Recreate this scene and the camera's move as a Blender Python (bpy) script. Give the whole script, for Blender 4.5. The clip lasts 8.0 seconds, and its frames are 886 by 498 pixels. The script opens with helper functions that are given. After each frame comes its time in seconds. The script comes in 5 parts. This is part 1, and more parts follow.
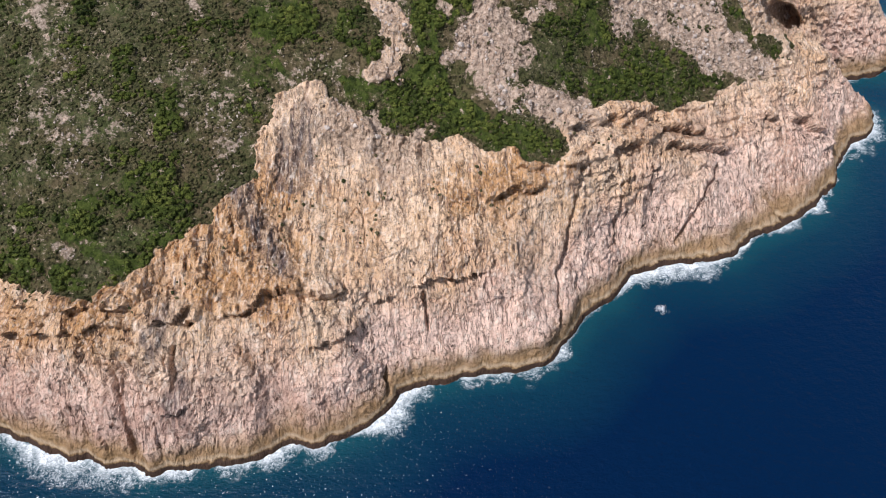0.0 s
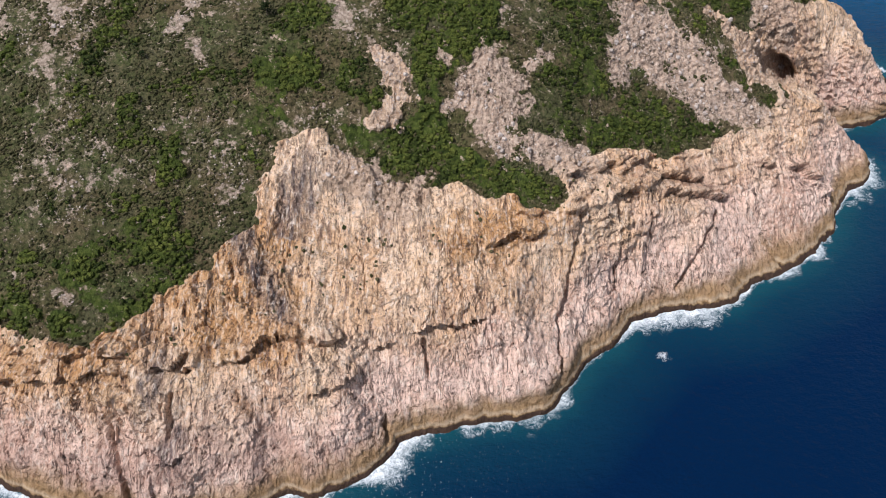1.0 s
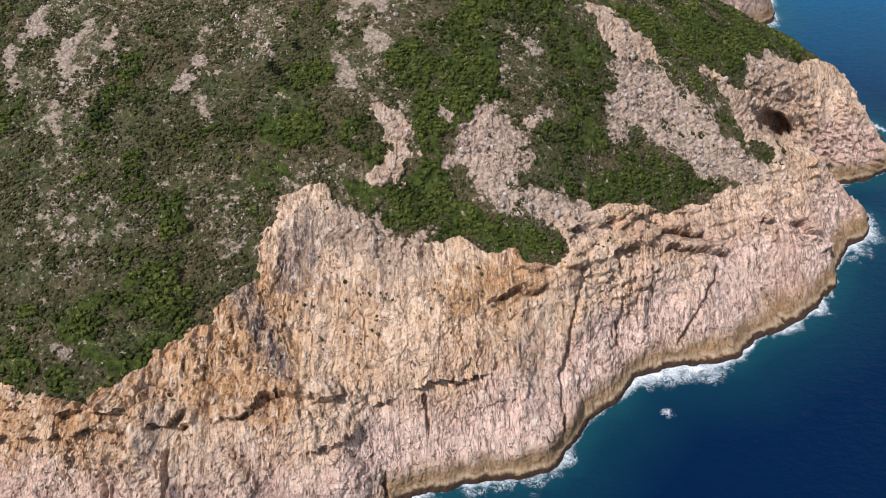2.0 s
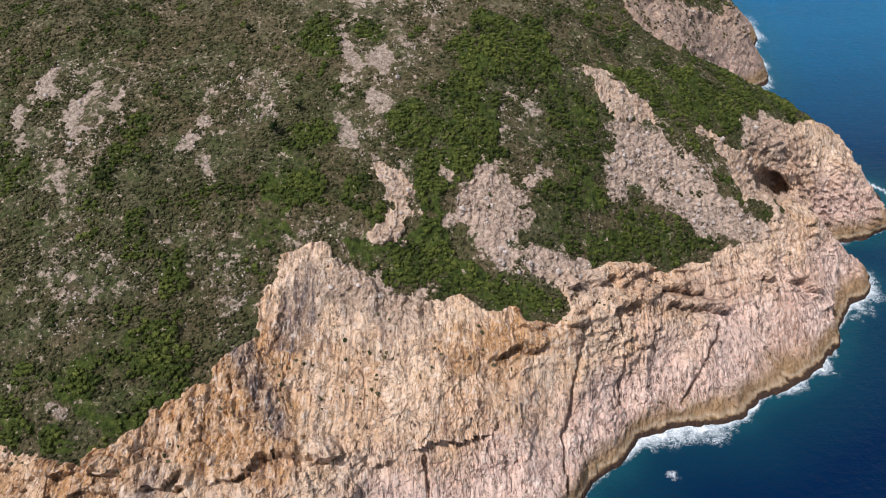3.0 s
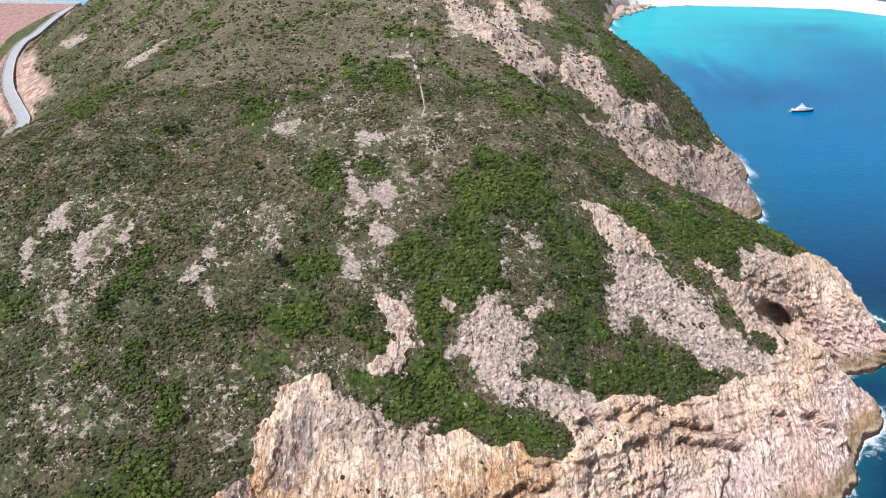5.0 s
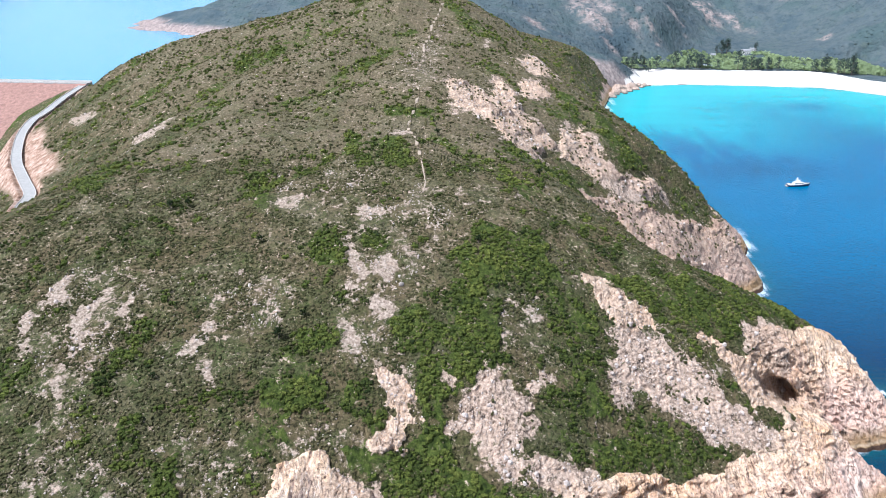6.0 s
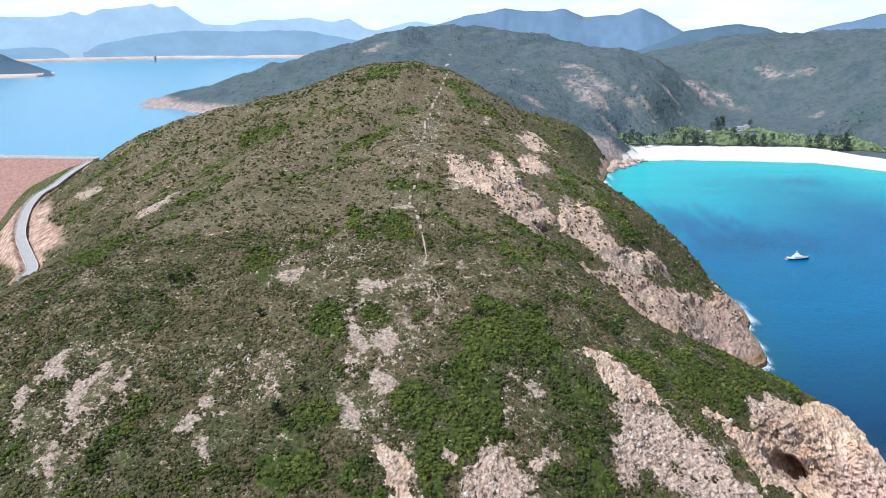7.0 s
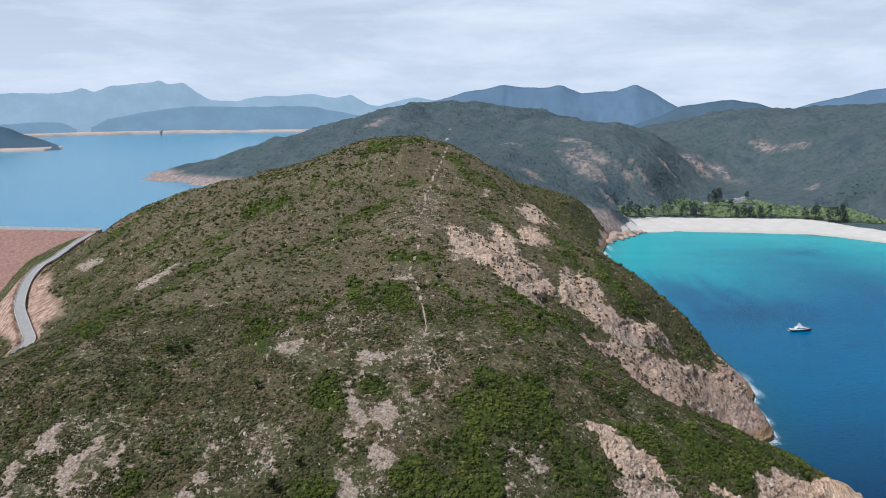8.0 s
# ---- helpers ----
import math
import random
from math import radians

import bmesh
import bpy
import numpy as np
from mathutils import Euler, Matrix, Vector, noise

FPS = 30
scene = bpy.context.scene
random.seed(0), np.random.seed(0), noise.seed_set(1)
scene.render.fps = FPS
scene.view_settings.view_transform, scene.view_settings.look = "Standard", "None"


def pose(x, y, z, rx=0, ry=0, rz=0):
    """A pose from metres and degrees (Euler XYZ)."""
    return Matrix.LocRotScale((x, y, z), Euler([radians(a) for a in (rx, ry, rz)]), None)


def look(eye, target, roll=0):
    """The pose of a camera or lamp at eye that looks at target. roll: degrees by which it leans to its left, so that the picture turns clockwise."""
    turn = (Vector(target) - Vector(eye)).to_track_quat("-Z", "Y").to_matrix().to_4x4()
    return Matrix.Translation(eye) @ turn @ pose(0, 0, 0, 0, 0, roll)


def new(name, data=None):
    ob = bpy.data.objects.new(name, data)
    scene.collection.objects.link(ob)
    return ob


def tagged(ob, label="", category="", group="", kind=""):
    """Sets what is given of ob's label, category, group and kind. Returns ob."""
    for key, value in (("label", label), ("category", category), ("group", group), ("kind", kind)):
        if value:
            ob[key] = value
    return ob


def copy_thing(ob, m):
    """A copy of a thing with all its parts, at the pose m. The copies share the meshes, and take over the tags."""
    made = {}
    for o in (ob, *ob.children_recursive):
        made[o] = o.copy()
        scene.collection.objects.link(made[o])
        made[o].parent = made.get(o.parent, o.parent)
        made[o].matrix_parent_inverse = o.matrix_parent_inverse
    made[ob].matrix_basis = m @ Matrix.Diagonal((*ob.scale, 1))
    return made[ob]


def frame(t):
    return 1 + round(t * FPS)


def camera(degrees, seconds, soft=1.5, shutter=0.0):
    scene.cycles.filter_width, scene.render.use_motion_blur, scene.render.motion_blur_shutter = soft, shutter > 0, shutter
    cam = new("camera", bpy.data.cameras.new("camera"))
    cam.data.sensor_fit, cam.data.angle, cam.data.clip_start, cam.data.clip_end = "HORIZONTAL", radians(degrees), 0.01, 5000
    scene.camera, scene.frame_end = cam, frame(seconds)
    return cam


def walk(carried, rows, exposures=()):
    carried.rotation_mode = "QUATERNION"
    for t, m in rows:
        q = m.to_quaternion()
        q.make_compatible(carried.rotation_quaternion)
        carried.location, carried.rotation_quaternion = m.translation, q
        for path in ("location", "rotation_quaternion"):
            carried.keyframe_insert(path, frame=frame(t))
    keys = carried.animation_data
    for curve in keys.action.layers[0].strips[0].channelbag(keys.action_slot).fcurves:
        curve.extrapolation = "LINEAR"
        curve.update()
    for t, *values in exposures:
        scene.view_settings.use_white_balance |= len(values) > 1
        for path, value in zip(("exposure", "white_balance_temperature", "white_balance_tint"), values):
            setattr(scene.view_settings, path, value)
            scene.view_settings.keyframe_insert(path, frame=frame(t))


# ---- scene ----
cam = camera(62.37, 8.0, soft=1.0)

# The camera hangs still, 200 m over the sea, and tilts up: seconds, tilt, turn, roll.
TILTS = [(0.0, -50.76, 0.54, 0.08), (0.5, -48.93, 0.53, 0.10), (1.0, -47.14, 0.52, 0.11), (1.5, -45.07, 0.45, 0.09),
         (3.0, -38.34, 0.32, 0.09), (3.5, -35.96, 0.30, 0.11), (4.0, -33.42, 0.25, 0.08), (4.5, -30.85, 0.20, 0.09),
         (6.0, -22.36, 0.09, 0.05), (6.5, -19.56, 0.06, 0.05), (7.0, -16.62, 0.02, 0.02), (7.5, -13.79, 0.01, 0.02),
         (8.0, -11.05, 0.0, 0.0)]
EYE_HEIGHT = 200.0
walk(cam, [(t, pose(0, 0, EYE_HEIGHT, 90 + tilt, 0, -turn) @ pose(0, 0, 0, 0, 0, roll)) for t, tilt, turn, roll in TILTS],
     exposures=[(0.0, -0.07, 6080, 14), (3.0, -0.10, 6080, 14), (3.5, -0.03, 6000, 13), (4.0, 0.08, 5850, 12), (4.5, 0.23, 5740, 12), (6.0, 0.64, 5540, 11), (6.5, 0.60, 5540, 11), (7.0, 0.36, 5640, 10), (8.0, -0.24, 5760, 10)])

# ---- light ----
SUN_FROM = radians(-122)     # compass turn from the view's forward axis, to the right
SUN_HEIGHT = radians(56)
sun = new("sun", bpy.data.lights.new("sun", "SUN"))
sun.data.energy, sun.data.angle, sun.data.color = 5.0, radians(0.53), (1.0, 0.965, 0.92)
to_sun = Vector((math.sin(SUN_FROM) * math.cos(SUN_HEIGHT), math.cos(SUN_FROM) * math.cos(SUN_HEIGHT), math.sin(SUN_HEIGHT)))
sun.matrix_world = look(to_sun * 900, (0, 0, 0))

world = bpy.data.worlds.new("sky")
scene.world = world
world.use_nodes = True


def build_sky():
    nt = world.node_tree
    nt.nodes.clear()
    out = nt.nodes.new("ShaderNodeOutputWorld")
    bg = nt.nodes.new("ShaderNodeBackground")
    sky = nt.nodes.new("ShaderNodeTexSky")
    sky.sky_type, sky.sun_disc = "NISHITA", False
    sky.sun_elevation, sky.sun_rotation = SUN_HEIGHT, SUN_FROM
    sky.air_density, sky.dust_density, sky.ozone_density = 1.0, 2.5, 1.5
    co = nt.nodes.new("ShaderNodeTexCoord")
    mp = nt.nodes.new("ShaderNodeMapping")
    mp.inputs["Scale"].default_value = (1.0, 1.0, 4.5)
    n1 = nt.nodes.new("ShaderNodeTexNoise")
    n1.inputs["Scale"].default_value, n1.inputs["Detail"].default_value, n1.inputs["Roughness"].default_value = 4.2, 8, 0.6
    n1.inputs["Distortion"].default_value = 0.3
    rp = nt.nodes.new("ShaderNodeValToRGB")
    rp.color_ramp.elements[0].position, rp.color_ramp.elements[1].position = 0.42, 0.76
    sep = nt.nodes.new("ShaderNodeSeparateXYZ")
    low = nt.nodes.new("ShaderNodeMapRange")
    low.inputs["From Min"].default_value, low.inputs["From Max"].default_value = 0.05, 0.55
    low.inputs["To Min"].default_value, low.inputs["To Max"].default_value = 0.95, 0.12
    haze, cloud = nt.nodes.new("ShaderNodeMix"), nt.nodes.new("ShaderNodeMix")
    haze.data_type = cloud.data_type = "RGBA"
    haze.inputs[7].default_value = (10.9, 12.0, 13.3, 1)
    cloud.inputs[7].default_value = (14.6, 15.0, 15.5, 1)
    times = nt.nodes.new("ShaderNodeMath")
    times.operation = "MULTIPLY"
    bg.inputs["Strength"].default_value = 0.07
    nt.links.new(co.outputs["Generated"], mp.inputs["Vector"])
    nt.links.new(co.outputs["Generated"], sep.inputs[0])
    nt.links.new(sep.outputs["Z"], low.inputs["Value"])
    nt.links.new(mp.outputs["Vector"], n1.inputs["Vector"])
    nt.links.new(n1.outputs["Fac"], rp.inputs["Fac"])
    nt.links.new(rp.outputs["Color"], times.inputs[0])
    nt.links.new(low.outputs["Result"], times.inputs[1])
    nt.links.new(low.outputs["Result"], haze.inputs[0])
    nt.links.new(sky.outputs["Color"], haze.inputs[6])
    nt.links.new(times.outputs[0], cloud.inputs[0])
    nt.links.new(haze.outputs[2], cloud.inputs[6])
    nt.links.new(cloud.outputs[2], bg.inputs["Color"])
    nt.links.new(bg.outputs["Background"], out.inputs["Surface"])


build_sky()

# ---- material tools ----


class Nodes:
    """A small writer of node trees."""

    def __init__(self, name):
        self.mat = bpy.data.materials.new(name)
        self.mat.use_nodes = True
        self.nt = self.mat.node_tree
        self.nt.nodes.clear()
        self.out = self.nt.nodes.new("ShaderNodeOutputMaterial")

    def put(self, socket, value):
        if isinstance(value, bpy.types.NodeSocket):
            self.nt.links.new(value, socket)
        elif isinstance(value, tuple) and len(value) == 3 and socket.type == "RGBA":
            socket.default_value = (*value, 1)
        else:
            socket.default_value = value

    def where(self):
        return self.nt.nodes.new("ShaderNodeNewGeometry").outputs["Position"]

    def scaled(self, scale, turn=(0, 0, 0)):
        m = self.nt.nodes.new("ShaderNodeMapping")
        m.inputs["Scale"].default_value, m.inputs["Rotation"].default_value = scale, turn
        self.put(m.inputs["Vector"], self.where())
        return m.outputs["Vector"]

    def noise(self, scale, detail=5, rough=0.55, vector=None, distort=0.0):
        n = self.nt.nodes.new("ShaderNodeTexNoise")
        n.inputs["Scale"].default_value, n.inputs["Detail"].default_value = scale, detail
        n.inputs["Roughness"].default_value, n.inputs["Distortion"].default_value = rough, distort
        self.put(n.inputs["Vector"], vector or self.where())
        return n.outputs["Fac"]

    def ramp(self, value, *stops):
        r = self.nt.nodes.new("ShaderNodeValToRGB")
        el = r.color_ramp.elements
        while len(el) < len(stops):
            el.new(0.5)
        for e, (p, c) in zip(el, stops):
            e.position = p
            e.color = (c, c, c, 1) if isinstance(c, (int, float)) else (*c, 1)
        self.put(r.inputs["Fac"], value)
        return r.outputs["Color"]

    def mix(self, f, a, b, how="MIX"):
        m = self.nt.nodes.new("ShaderNodeMix")
        m.data_type, m.blend_type, m.clamp_factor = "RGBA", how, True
        self.put(m.inputs[0], f), self.put(m.inputs[6], a), self.put(m.inputs[7], b)
        return m.outputs[2]

    def math(self, op, a, b=0.0, clamp=False):
        m = self.nt.nodes.new("ShaderNodeMath")
        m.operation, m.use_clamp = op, clamp
        self.put(m.inputs[0], a), self.put(m.inputs[1], b)
        return m.outputs[0]

    def attr(self, name):
        a = self.nt.nodes.new("ShaderNodeAttribute")
        a.attribute_name = name
        return a.outputs["Fac"]

    def height(self):
        s = self.nt.nodes.new("ShaderNodeSeparateXYZ")
        self.put(s.inputs[0], self.where())
        return s.outputs["Z"]

    def bump(self, h, strength=0.5, distance=0.2, normal=None):
        b = self.nt.nodes.new("ShaderNodeBump")
        b.inputs["Strength"].default_value, b.inputs["Distance"].default_value = strength, distance
        self.put(b.inputs["Height"], h)
        if normal:
            self.put(b.inputs["Normal"], normal)
        return b.outputs["Normal"]

    def surface(self, color, rough=0.8, normal=None, metal=0.0, spec=0.5, emit=None, power=0.0):
        p = self.nt.nodes.new("ShaderNodeBsdfPrincipled")
        self.put(p.inputs["Base Color"], color), self.put(p.inputs["Roughness"], rough)
        self.put(p.inputs["Metallic"], metal), self.put(p.inputs["Specular IOR Level"], spec)
        if normal:
            self.put(p.inputs["Normal"], normal)
        if emit:
            self.put(p.inputs["Emission Color"], emit)
            p.inputs["Emission Strength"].default_value = power
        self.nt.links.new(p.outputs[0], self.out.inputs["Surface"])
        return self.mat


def plain(name, color, rough=0.6, metal=0.0, grain=8.0, depth=0.25):
    n = Nodes(name)
    a = n.noise(grain, 5)
    b = n.noise(grain * 0.12, 3)
    dark = tuple(c * (1 - depth) for c in color)
    c = n.mix(n.ramp(a, (0.3, 0.0), (0.7, 1.0)), dark, color)
    c = n.mix(n.math("MULTIPLY", n.ramp(b, (0.4, 0.0), (0.7, 1.0)), 0.35), c, tuple(x * 0.75 for x in color))
    return n.surface(c, rough, n.bump(a, 0.15, 0.02), metal)


# ---- landform ----
# The shore, walked clockwise round the land, seen from above.
SHORE = [(-300, 130), (-235, 92), (-175, 98), (-128, 94), (-117, 90), (-105, 87), (-100, 88), (-94, 85), (-87, 85), (-81, 82), (-77, 84), (-65, 84),
         (-55, 86), (-48, 88), (-43, 91), (-36, 90), (-29, 93), (-23, 95), (-19, 97), (-14, 102), (-12, 106), (-7, 109), (2, 111), (13, 115), (22, 115),
         (32, 117), (37, 122), (40, 126), (47, 136), (57, 142), (62, 148), (65, 152), (71, 154)]
SHORE += [(83, 157), (91, 158), (102, 160), (107, 164), (114, 169), (124, 173), (131, 177), (139, 183), (145, 189), (151, 196), (156, 205), (163, 214),
          (173, 222), (177, 228), (179, 233), (176, 237), (173, 243), (173, 250), (173, 257), (179, 258), (189, 260), (202, 266), (226, 283), (212, 306),
          (185, 335), (165, 362), (172, 395), (200, 415), (207, 427), (210, 446), (212, 470), (221, 490)]
SHORE += [(222, 505), (214, 600), (196, 740), (208, 900), (218, 980), (262, 1120), (306, 1162), (390, 1172), (469, 1164),
          (589, 1146), (664, 1070), (740, 1010), (860, 930)]
SHORE += [(1100, 700), (1500, 600), (1900, 900), (1900, 3000),
          (-1500, 3000), (-1500, 700), (-700, 560), (-470, 560), (-420, 420), (-345, 260)]

# Spot heights of the hills, above the brow of the cliff: the nose over the cliff, the ridge and its spurs.
NOSE = [(-9, 172, 48), (-9, 200, 67), (-11, 240, 88), (-14, 290, 105), (-17, 350, 118.5), (-12, 422, 131),
        (-56, 165, 52), (-66, 200, 71), (-70, 240, 86), (-82, 290, 102),
        (-95, 128, 44), (-118, 180, 66), (-135, 230, 82), (-168, 284, 96), (-200, 320, 87),
        (36, 170, 42), (44, 205, 58), (54, 254, 80), (66, 316, 94), (-170, 150, 52)]
RIDGE = [(5, 611, 168.5), (-68, 622, 171.5), (-97, 623, 160), (-164, 600, 142.5), (-210, 608, 135), (-252, 606, 116), (-300, 640, 84),
         (0, 520, 147), (-80, 420, 124), (-150, 420, 112), (-120, 520, 138), (-60, 350, 115), (-256, 486, 76), (-246, 398, 59),
         (-378, 778, 66), (-330, 690, 66), (-296, 500, 60), (-262, 430, 60), (-330, 570, 62), (-420, 690, 22), (-400, 560, 12), (-330, 400, 25),
         (0, 720, 150), (-40, 900, 95), (60, 760, 110), (-250, 780, 52), (-200, 1000, 48)]
SPURS = [(79, 197, 30), (96, 241, 56), (122, 301, 62.5), (83, 324, 77), (67, 330, 91), (96, 320, 66), (108, 316, 60.5), (86, 287, 79.5), (97, 283, 75.5), (107, 280, 71.5), (141, 303, 52), (119, 214, 27), (172, 299, 40), (188, 293, 21), (205, 289, 5), (150, 335, 28),
         (132, 395, 58), (175, 426, 45), (140, 442, 80), (104, 478, 105), (64, 559, 133), (120, 370, 52), (70, 400, 100), (90, 350, 62), (40, 450, 122),
         (170, 520, 40), (140, 600, 62), (120, 740, 70), (100, 900, 80)]
BACK = [(-553, 1449, 55), (-384, 1365, 62), (-451, 1535, 92), (-346, 1594, 136), (-237, 1690, 168), (-116, 1833, 196), (-250, 1500, 122), (-196, 1790, 180), (-20, 1900, 211),
        (180, 1700, 150), (283, 1727, 171), (346, 1562, 132), (413, 1442, 78), (500, 1960, 135), (585, 1810, 104), (600, 1640, 46), (621, 1950, 142), (690, 2193, 150),
        (671, 1887, 160), (742, 1887, 176), (880, 1905, 188), (450, 1691, 150), (362, 1763, 166), (126, 1896, 206), (400, 2400, 80), (1000, 2500, 120), (1002, 1845, 190)]
BACK += [(1089, 1677, 200), (330, 1290, 9), (450, 1300, 7), (560, 1280, 7), (660, 1180, 8), (450, 1420, 9), (570, 1420, 12), (640, 1500, 22), (780, 1250, 60),
         (860, 1500, 130), (230, 1180, 55), (150, 1300, 90), (1200, 1200, 150), (900, 1000, 60), (0, 1150, 100), (100, 1450, 120), (-700, 1600, 38), (-600, 1800, 45),
         (-420, 2000, 60), (-1000, 1400, 20), (-700, 2600, 30), (0, 2700, 100), (700, 2800, 40), (1500, 2300, 180), (-1200, 2600, 10), (-600, 1100, 10)]

TABLE = np.random.RandomState(7).uniform(-1, 1, (64, 64, 64)).astype(np.float32)


def vnoise(x, y, z):
    """Smooth value noise, -1 to 1, on arrays."""
    fx, fy, fz = np.floor(x), np.floor(y), np.floor(z)
    ix, iy, iz = fx.astype(np.int64), fy.astype(np.int64), fz.astype(np.int64)
    u, v, w = x - fx, y - fy, z - fz
    u, v, w = (a * a * a * (a * (a * 6 - 15) + 10) for a in (u, v, w))
    i0, j0, k0 = ix & 63, iy & 63, iz & 63
    i1, j1, k1 = (ix + 1) & 63, (iy + 1) & 63, (iz + 1) & 63
    a = TABLE[i0, j0, k0] * (1 - u) + TABLE[i1, j0, k0] * u
    b = TABLE[i0, j1, k0] * (1 - u) + TABLE[i1, j1, k0] * u
    c = TABLE[i0, j0, k1] * (1 - u) + TABLE[i1, j0, k1] * u
    d = TABLE[i0, j1, k1] * (1 - u) + TABLE[i1, j1, k1] * u
    return (a * (1 - v) + b * v) * (1 - w) + (c * (1 - v) + d * v) * w


def fbm(x, y, z, size, octaves=4, gain=0.5, ridged=False):
    total, amp, norm = 0.0, 1.0, 0.0
    for k in range(octaves):
        s = 2.03 ** k / size
        n = vnoise(x * s + 17.3 * k, y * s - 9.1 * k, z * s + 5.7 * k)
        total = total + amp * ((1 - 2 * np.abs(n)) if ridged else n)
        norm += amp
        amp *= gain
    return total / norm


def blocks(u, v):
    """Broken blocks on a face: a height for each block, and how near the joint is (0 on it)."""
    iu, iv = np.floor(u), np.floor(v)
    first, second, pick = np.full(u.shape, 9.0), np.full(u.shape, 9.0), np.zeros(u.shape)
    for du in (-1, 0, 1):
        for dv in (-1, 0, 1):
            a, b = (iu + du).astype(np.int64), (iv + dv).astype(np.int64)
            i, j, k = a & 63, b & 63, ((a >> 6) + 3 * (b >> 6)) & 15
            dist = np.hypot(iu + du + 0.5 + 0.46 * TABLE[i, j, k] - u, iv + dv + 0.5 + 0.46 * TABLE[i, j, k + 16] - v)
            closer = dist < first
            second = np.where(closer, first, np.minimum(second, dist))
            pick = np.where(closer, TABLE[i, j, k + 32], pick)
            first = np.where(closer, dist, first)
    return pick, second - first


def plate(spots):
    """A smooth surface through spot heights (thin plate)."""
    p = np.array(spots, float)
    xy, z = p[:, :2] / 100, p[:, 2]
    n = len(p)

    def kernel(r2):
        return 0.5 * r2 * np.log(r2 + 1e-9)
    k = kernel(((xy[:, None] - xy[None]) ** 2).sum(-1)) + 0.02 * np.eye(n)
    m = np.zeros((n + 3, n + 3))
    m[:n, :n], m[:n, n:n + 2], m[:n, n + 2] = k, xy, 1
    m[n:n + 2, :n], m[n + 2, :n] = xy.T, 1
    w = np.linalg.solve(m, np.concatenate([z, np.zeros(3)]))

    def surface(x, y):
        a, b = x / 100, y / 100
        total = w[n] * a + w[n + 1] * b + w[n + 2]
        for i in range(n):
            total = total + w[i] * kernel((a - xy[i, 0]) ** 2 + (b - xy[i, 1]) ** 2)
        return total
    return surface


def line_distance(x, y, points, closed=False):
    """Distance from a polyline, and whether inside it where it is closed."""
    best = np.full(x.shape, 1e9)
    inside = np.zeros(x.shape, bool)
    for (ax, ay), (bx, by) in zip(points, points[1:] + points[:1] if closed else points[1:]):
        dx, dy = bx - ax, by - ay
        f = np.clip(((x - ax) * dx + (y - ay) * dy) / (dx * dx + dy * dy), 0, 1)
        best = np.minimum(best, (x - ax - f * dx) ** 2 + (y - ay - f * dy) ** 2)
        if closed and ay != by:
            hit = ((ay > y) != (by > y)) & (x < (bx - ax) * (y - ay) / (by - ay) + ax)
            inside ^= hit
    best = np.sqrt(best)
    return (np.where(inside, best, -best)) if closed else best


GULLY = [(178, 248), (162, 249), (144, 249)]
CAVE = (131, 247)
hill = plate(NOSE + RIDGE + SPURS + BACK)


def step(a, b, x):
    t = np.clip((x - a) / (b - a), 0, 1)
    return t * t * (3 - 2 * t)


def land(x, y):
    """Height of the land without its fine relief, and the distance inland from the shore."""
    zero = np.zeros_like(x)
    wob = 1.3 * fbm(x, y, zero, 16, 3) + 0.9 * fbm(x, y, zero + 3, 3.5, 2)
    d = line_distance(x, y, SHORE, True) + 0.5 * step(460, 420, y) + wob * step(1400, 300, y)
    sandy = step(250, 330, x) * step(1000, 1080, y) * step(900, 760, x) * step(1430, 1330, y)
    lean = 1.22 + 0.25 * fbm(x, y, zero + 9, 40, 2)
    lean = lean * (1 - sandy) + 0.055 * sandy
    cliff = np.where(d > 0, d * lean + 0.6, d * np.where(sandy > 0.5, 0.05, 1.1))
    h = hill(x, y)
    gully = line_distance(x, y, GULLY) + 1.5 * fbm(x, y, zero, 7, 3)
    pit = np.hypot(x - CAVE[0], y - CAVE[1]) + 1.5 * fbm(x, y, zero + 2, 5, 3)
    h = h - 15.0 * np.exp(-(gully / 8.0) ** 2) - 14.0 * np.exp(-(pit / 9.0) ** 4)
    soft = 3.5 + 0 * h
    k = np.clip(0.5 + 0.5 * (h - cliff) / soft, 0, 1)
    z = h * (1 - k) + cliff * k - soft * k * (1 - k)
    return z, d, k
# The inland edge of the bare rock.
ROCK_EDGE = [(-121.5, 123.3), (-114.6, 121.5), (-102.6, 117.5), (-94.0, 116.1), (-92.6, 119.2), (-86.9, 121.0), (-81.9, 122.8), (-75.4, 130.5), (-69.9, 135.7),
             (-66.4, 139.4), (-62.0, 147.6), (-57.7, 149.5), (-53.6, 153.2), (-54.1, 161.3), (-52.6, 167.8), (-48.8, 177.8), (-43.9, 180.0), (-36.2, 181.1),
             (-31.4, 176.4), (-24.4, 174.1), (-17.3, 170.0), (-6.9, 169.3), (6.0, 170.1), (10.3, 167.9), (15.5, 165.9), (21.6, 168.0), (27.6, 165.2),
             (35.6, 166.2), (40.7, 171.5), (39.3, 175.9), (32.1, 178.4), (39.9, 181.8)]
ROCK_EDGE += [(49.8, 184.5), (59.1, 192.3), (68.1, 195.9), (84.4, 202.3), (103.6, 211.0), (118.8, 218.3), (125.3, 225.9), (135.6, 229.0),
              (131.0, 236.0), (124.0, 243.0), (122.0, 258.7), (126.5, 262.3), (142.2, 275.0), (154.4, 283.5), (160.1, 288.1), (174, 294)]
